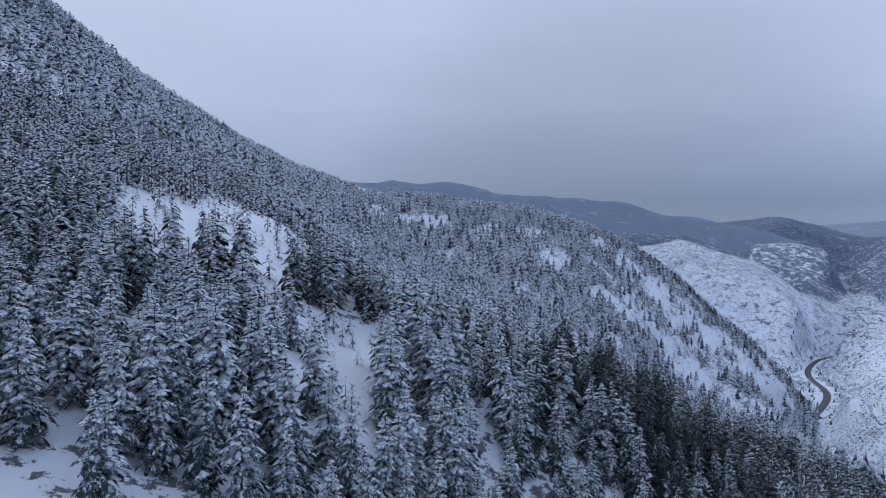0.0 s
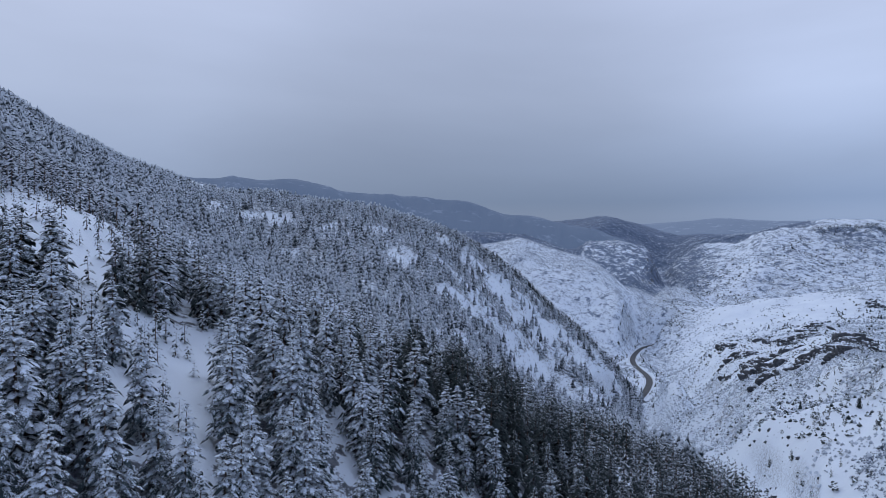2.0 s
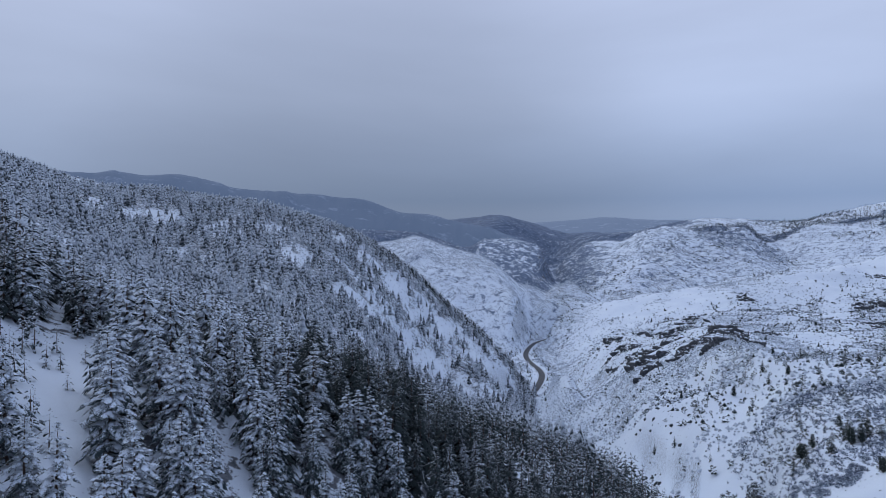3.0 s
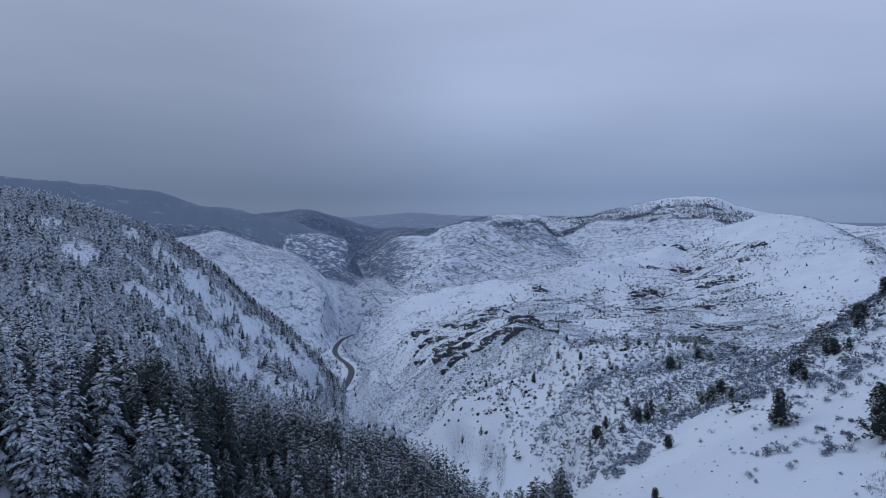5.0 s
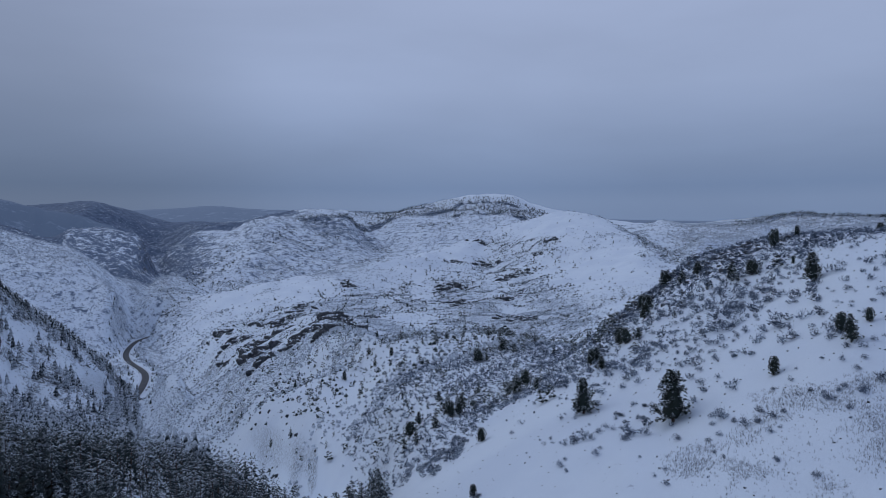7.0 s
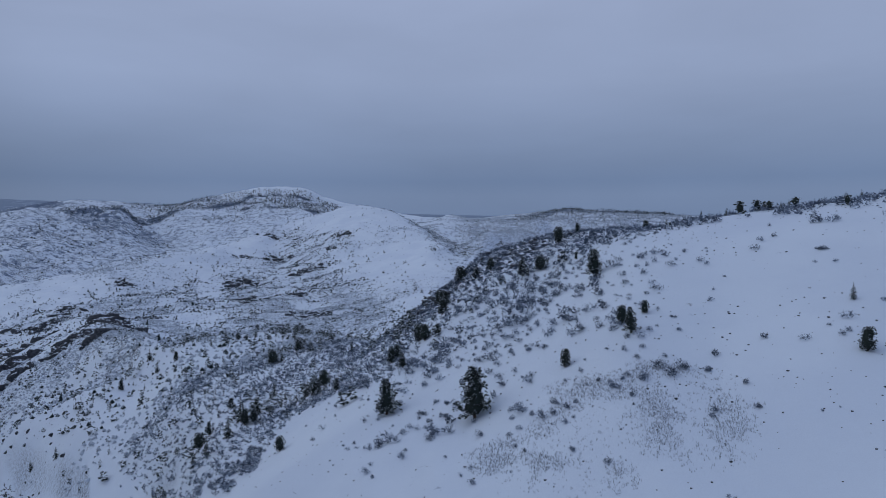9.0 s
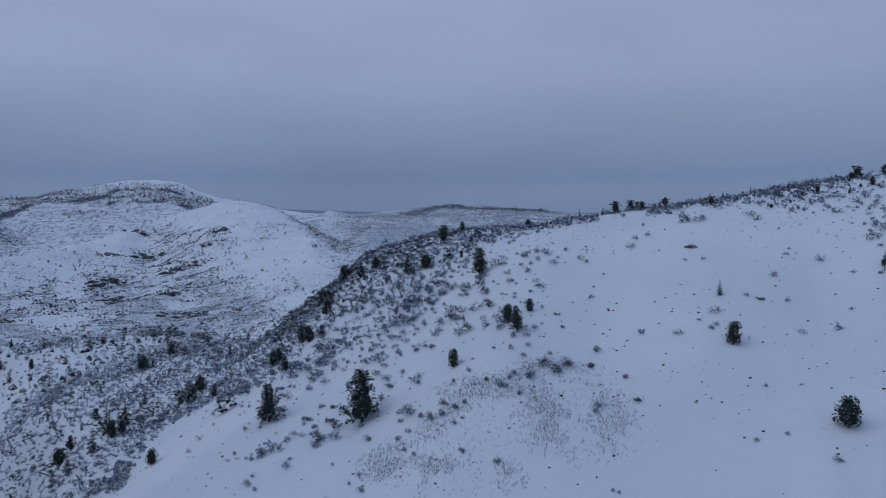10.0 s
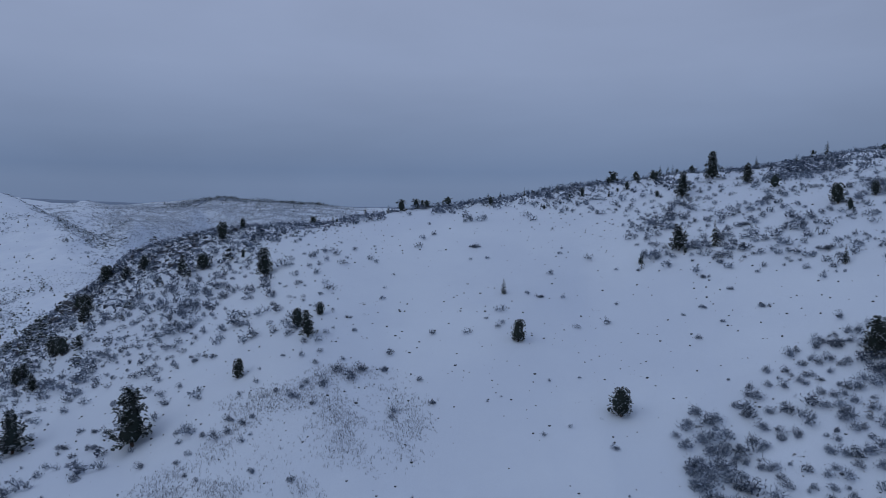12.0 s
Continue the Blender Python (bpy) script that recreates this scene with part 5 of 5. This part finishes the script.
# evergreen thicket along the draw and over the rocky edge
def thicket(x, y):
    clumped = np.clip((fractal(x, y, 22, 3, 67) - 0.42) * 6, 0, 1)
    a, r = bearings(x, y)
    draw = 0.85 * spots(x, y, [(225, 150, 26, 20, 0), (255, 135, 34, 18, 20), (300, 160, 30, 18, 10), (345, 180, 34, 18, 20), (262, 82, 16, 12, 0), (300, 100, 26, 12, -20), (390, 262, 40, 24, 40), (342, 335, 34, 26, 0), (470, 330, 44, 24, 30)])
    rocks = band(a, 47, 74, 4) * band(r, 300, 700, 60) * 0.12
    edge = band(a, 66, 86, 4) * band(r, 215, 350, 30) * 0.16
    ridge = band(a, 84, 132, 4) * band(r, 246, 276, 10) * 0.3
    upper = band(a, 104, 140, 4) * band(r, 185, 262, 12) * 0.16
    by_rocks = spots(x, y, [(px, py, k * 1.7, k * 1.2, 50) for px, py, k in OUTCROPS]) * 0.26 * (r > 380)
    foot = band(a, 46, 72, 4) * band(r, 420, 1000, 80) * 0.2
    row = np.clip(1.3 - from_line([p[:2] for p in LAND["shelf_edge"][:6]], x, y) / 12, 0, 1) * 1.2
    return clumped * np.maximum.reduce([row, draw, rocks * 3.2, edge * 2.0, ridge, upper, foot * 0.8, by_rocks])


bushes = sown(rng, 40, 140, 180, 800, 5.0, thicket)
on_ridge = bearings(bushes[:, 0], bushes[:, 1])[0] > 84
for name, label, kinds, there in (
        ("evergreen_thicket", "dark low evergreens in clumps along the draw", [one(juniper_arrays(rng, 26, k, 2.2, False)) for k in (0.36, 0.42, 0.3)] + low_templates[:2], bushes[~on_ridge]),
        ("ridge_thicket", "dark low evergreens along the open ridge", [one(juniper_arrays(rng, 18, k, 2.0)) for k in (0.36, 0.42, 0.3)] + low_templates[:2], bushes[on_ridge])):
    wood(name, label, kinds, there, rng.uniform(1.2, 2.0, len(there)) ** 2.4, rng, JUNIPER)


# dark trees far away on the hilltops
def hill_trees(x, y):
    a, r = bearings(x, y)
    top = band(a, 52, 69, 3) * band(r, 3350, 3640, 60) * 0.5
    rim = band(a, 73.5, 79, 1) * band(r, 1450, 2400, 80) * 0.2 + band(a, 50.5, 54, 1) * band(r, 1900, 2500, 80) * 0.5
    east = band(a, 82, 93, 2) * band(r, 3020, 3330, 60) * 0.6 + band(a, 76, 95, 2) * band(r, 1900, 3100, 60) * 0.05
    some = band(a, 40, 80, 2) * band(r, 480, 3000, 60) * 0.012 * (fractal(x, y, 90, 3, 71) > 0.5) + band(a, 40, 74, 4) * band(r, 480, 1900, 80) * 0.14 * np.clip((fractal(x, y, 110, 4, 73) - 0.47) * 6, 0, 1)
    gorge = (from_road(x, y) < 46) * (from_road(x, y) > 9) * 0.5
    crest = np.clip(1.4 - from_line([p[:2] for p in LAND["dome_crest"][9:17]], x, y) / 30, 0, 1) * 0.3 * (fractal(x, y, 50, 3, 97) > 0.47)
    row = np.clip(1.4 - from_line([p[:2] for p in LAND["wooded_row"]], x, y) / 60, 0, 1) * 1.2
    knoll = np.clip(1.4 - from_line([p[:2] for p in LAND["far_knoll"][1:4]], x, y) / 60, 0, 1) * 0.9
    return np.maximum.reduce([top, rim, east, some, gorge, crest, row, knoll, belts(x, y, 42) * 1.3])


round_templates = [one(juniper_arrays(rng, 9, 0.42, 3.2, False)) for _ in range(5)] + far_templates[:2]
far_trees = sown(rng, 30, 95, 450, 3700, 13, hill_trees)
wood("hill_trees", "scattered dark conifers far off on the hilltops", round_templates, far_trees, rng.uniform(3.4, 9, len(far_trees)) * np.interp(np.hypot(far_trees[:, 0], far_trees[:, 1]), (2400, 3000), (1, 1.45)), rng, FOREST_DARK)


# ---- outcrops on the rocky slope ----
rock_meshes = [mesh_from("rock", *crag_arrays(rng), [ROCK]) for _ in range(6)]
for px, py, size in OUTCROPS:
    outcrop = tagged(new("rock_outcrop"), "broken dark rock outcrop with snow on its ledges", "rock", "outcrops on the hillsides")
    outcrop.location = (px, py, float(land_height(np.array([px]), np.array([py]))[0]))
    along_face = math.atan2(py, px) + 1.1
    for k in range(26):
        loose = 1.0 if math.hypot(px, py) < 980 else 1.7
        u, v = rng.randn() * 0.55 * size * loose, rng.randn() * 0.3 * size * loose
        dx, dy = u * math.cos(along_face) - v * math.sin(along_face), u * math.sin(along_face) + v * math.cos(along_face)
        dz = float(land_height(np.array([px + dx]), np.array([py + dy]))[0]) - outcrop.location.z
        s = size * (0.3 + 0.95 * rng.rand() ** 1.7) / loose
        piece = part("rock", rock_meshes[rng.randint(6)], None, None, outcrop)
        piece.matrix_local = pose(dx, dy, dz - s * 0.12, rng.uniform(-30, 30), rng.uniform(-30, 30), math.degrees(along_face) + rng.uniform(-60, 60)) @ Matrix.Diagonal((s * 1.4, s * 0.8, s * rng.uniform(0.85, 1.3), 1))


# ---- the road in the gorge ----
def build_road():
    line = np.array(ROAD, float)
    t = np.linspace(0, len(line) - 1, 240)
    x, y = (np.convolve(np.pad(np.interp(t, np.arange(len(line)), line[:, n]), 12, "edge"), np.ones(25) / 25, "valid") for n in (0, 1))
    dx, dy = np.gradient(x), np.gradient(y)
    k = np.hypot(dx, dy)
    nx, ny = -dy / k, dx / k
    across = ((-5.6, -0.5), (-5.0, 0.12), (0, 0.22), (5.0, 0.12), (5.6, -0.5))
    V = np.stack([np.stack([x + nx * o, y + ny * o, np.full(len(x), ROAD_Z + h)], -1) for o, h in across], 1).reshape(-1, 3)
    n = len(across)
    F = []
    for i in range(len(x) - 1):
        for j in range(n - 1):
            a = i * n + j
            F += [(a, a + n, a + n + 1), (a, a + n + 1, a + 1)]
    tagged(new("road", mesh_from("road", V, F, [ASPHALT])), "wet dark asphalt road winding through the gorge", "road", kind="structure")
    # ploughed snow along both edges
    for side in (-1, 1):
        prof = ((5.4, -0.4), (6.2, 0.9), (7.4, 0.7), (9.0, -0.6))
        wobble = 1 + 0.35 * (value_noise(x, y, 14, 77) - 0.5)
        V = np.stack([np.stack([x + nx * o * side, y + ny * o * side, ROAD_Z + h * wobble], -1) for o, h in prof], 1).reshape(-1, 3)
        F = []
        for i in range(len(x) - 1):
            for j in range(3):
                a = i * 4 + j
                F += [(a, a + 4, a + 5), (a, a + 5, a + 1)]
        tagged(new("snow_bank", mesh_from("snow_bank", V, F, [SNOW_MAT], smooth=True)), "ploughed snow bank along the road", "snow bank", kind="structure")


build_road()


# ---- mountains kilometres away ----
def far_range(name, distance, skyline, rough, material, label, seed):
    """A range seen far off: its crest and the flank below it."""
    az = np.arange(skyline[0][0], skyline[-1][0], 0.06)
    el = np.interp(az, *np.array(skyline, float).T)
    el = np.convolve(np.pad(el, 12, "edge"), np.ones(25) / 25, "valid")
    rows = []
    for k, (back, drop) in enumerate(((-0.05, 0.55), (0, 0), (0.02, 0.06), (0.05, 0.22), (0.08, 0.42), (0.13, 0.8), (0.17, 1.3))):
        d = distance * (1 - back) + (fractal(az * 60, np.full(len(az), k * 40.0), 90, 3, seed + 20) - 0.5) * 130 * (k > 1)
        x, y = polar(az, d)
        crest = distance * np.tan(np.radians(el)) + (fractal(az * 40, np.zeros(len(az)), 60, 4, seed) - 0.5) * rough
        fold = (fractal(az * 40, np.full(len(az), k * 25.0), 50, 3, seed + 9) - 0.5) * rough * 2.0 * (k > 1)
        rows.append(np.stack([x, y, crest - drop * 170 + fold], -1))
    V, n, m = np.vstack(rows), len(az), len(rows)
    F = [q for i in range(m - 1) for j in range(n - 1) for q in ((i * n + j, i * n + j + 1, (i + 1) * n + j + 1), (i * n + j, (i + 1) * n + j + 1, (i + 1) * n + j))]
    tagged(new(name, mesh_from(name, V, F, [material], smooth=True)), label, "mountains", kind="structure")


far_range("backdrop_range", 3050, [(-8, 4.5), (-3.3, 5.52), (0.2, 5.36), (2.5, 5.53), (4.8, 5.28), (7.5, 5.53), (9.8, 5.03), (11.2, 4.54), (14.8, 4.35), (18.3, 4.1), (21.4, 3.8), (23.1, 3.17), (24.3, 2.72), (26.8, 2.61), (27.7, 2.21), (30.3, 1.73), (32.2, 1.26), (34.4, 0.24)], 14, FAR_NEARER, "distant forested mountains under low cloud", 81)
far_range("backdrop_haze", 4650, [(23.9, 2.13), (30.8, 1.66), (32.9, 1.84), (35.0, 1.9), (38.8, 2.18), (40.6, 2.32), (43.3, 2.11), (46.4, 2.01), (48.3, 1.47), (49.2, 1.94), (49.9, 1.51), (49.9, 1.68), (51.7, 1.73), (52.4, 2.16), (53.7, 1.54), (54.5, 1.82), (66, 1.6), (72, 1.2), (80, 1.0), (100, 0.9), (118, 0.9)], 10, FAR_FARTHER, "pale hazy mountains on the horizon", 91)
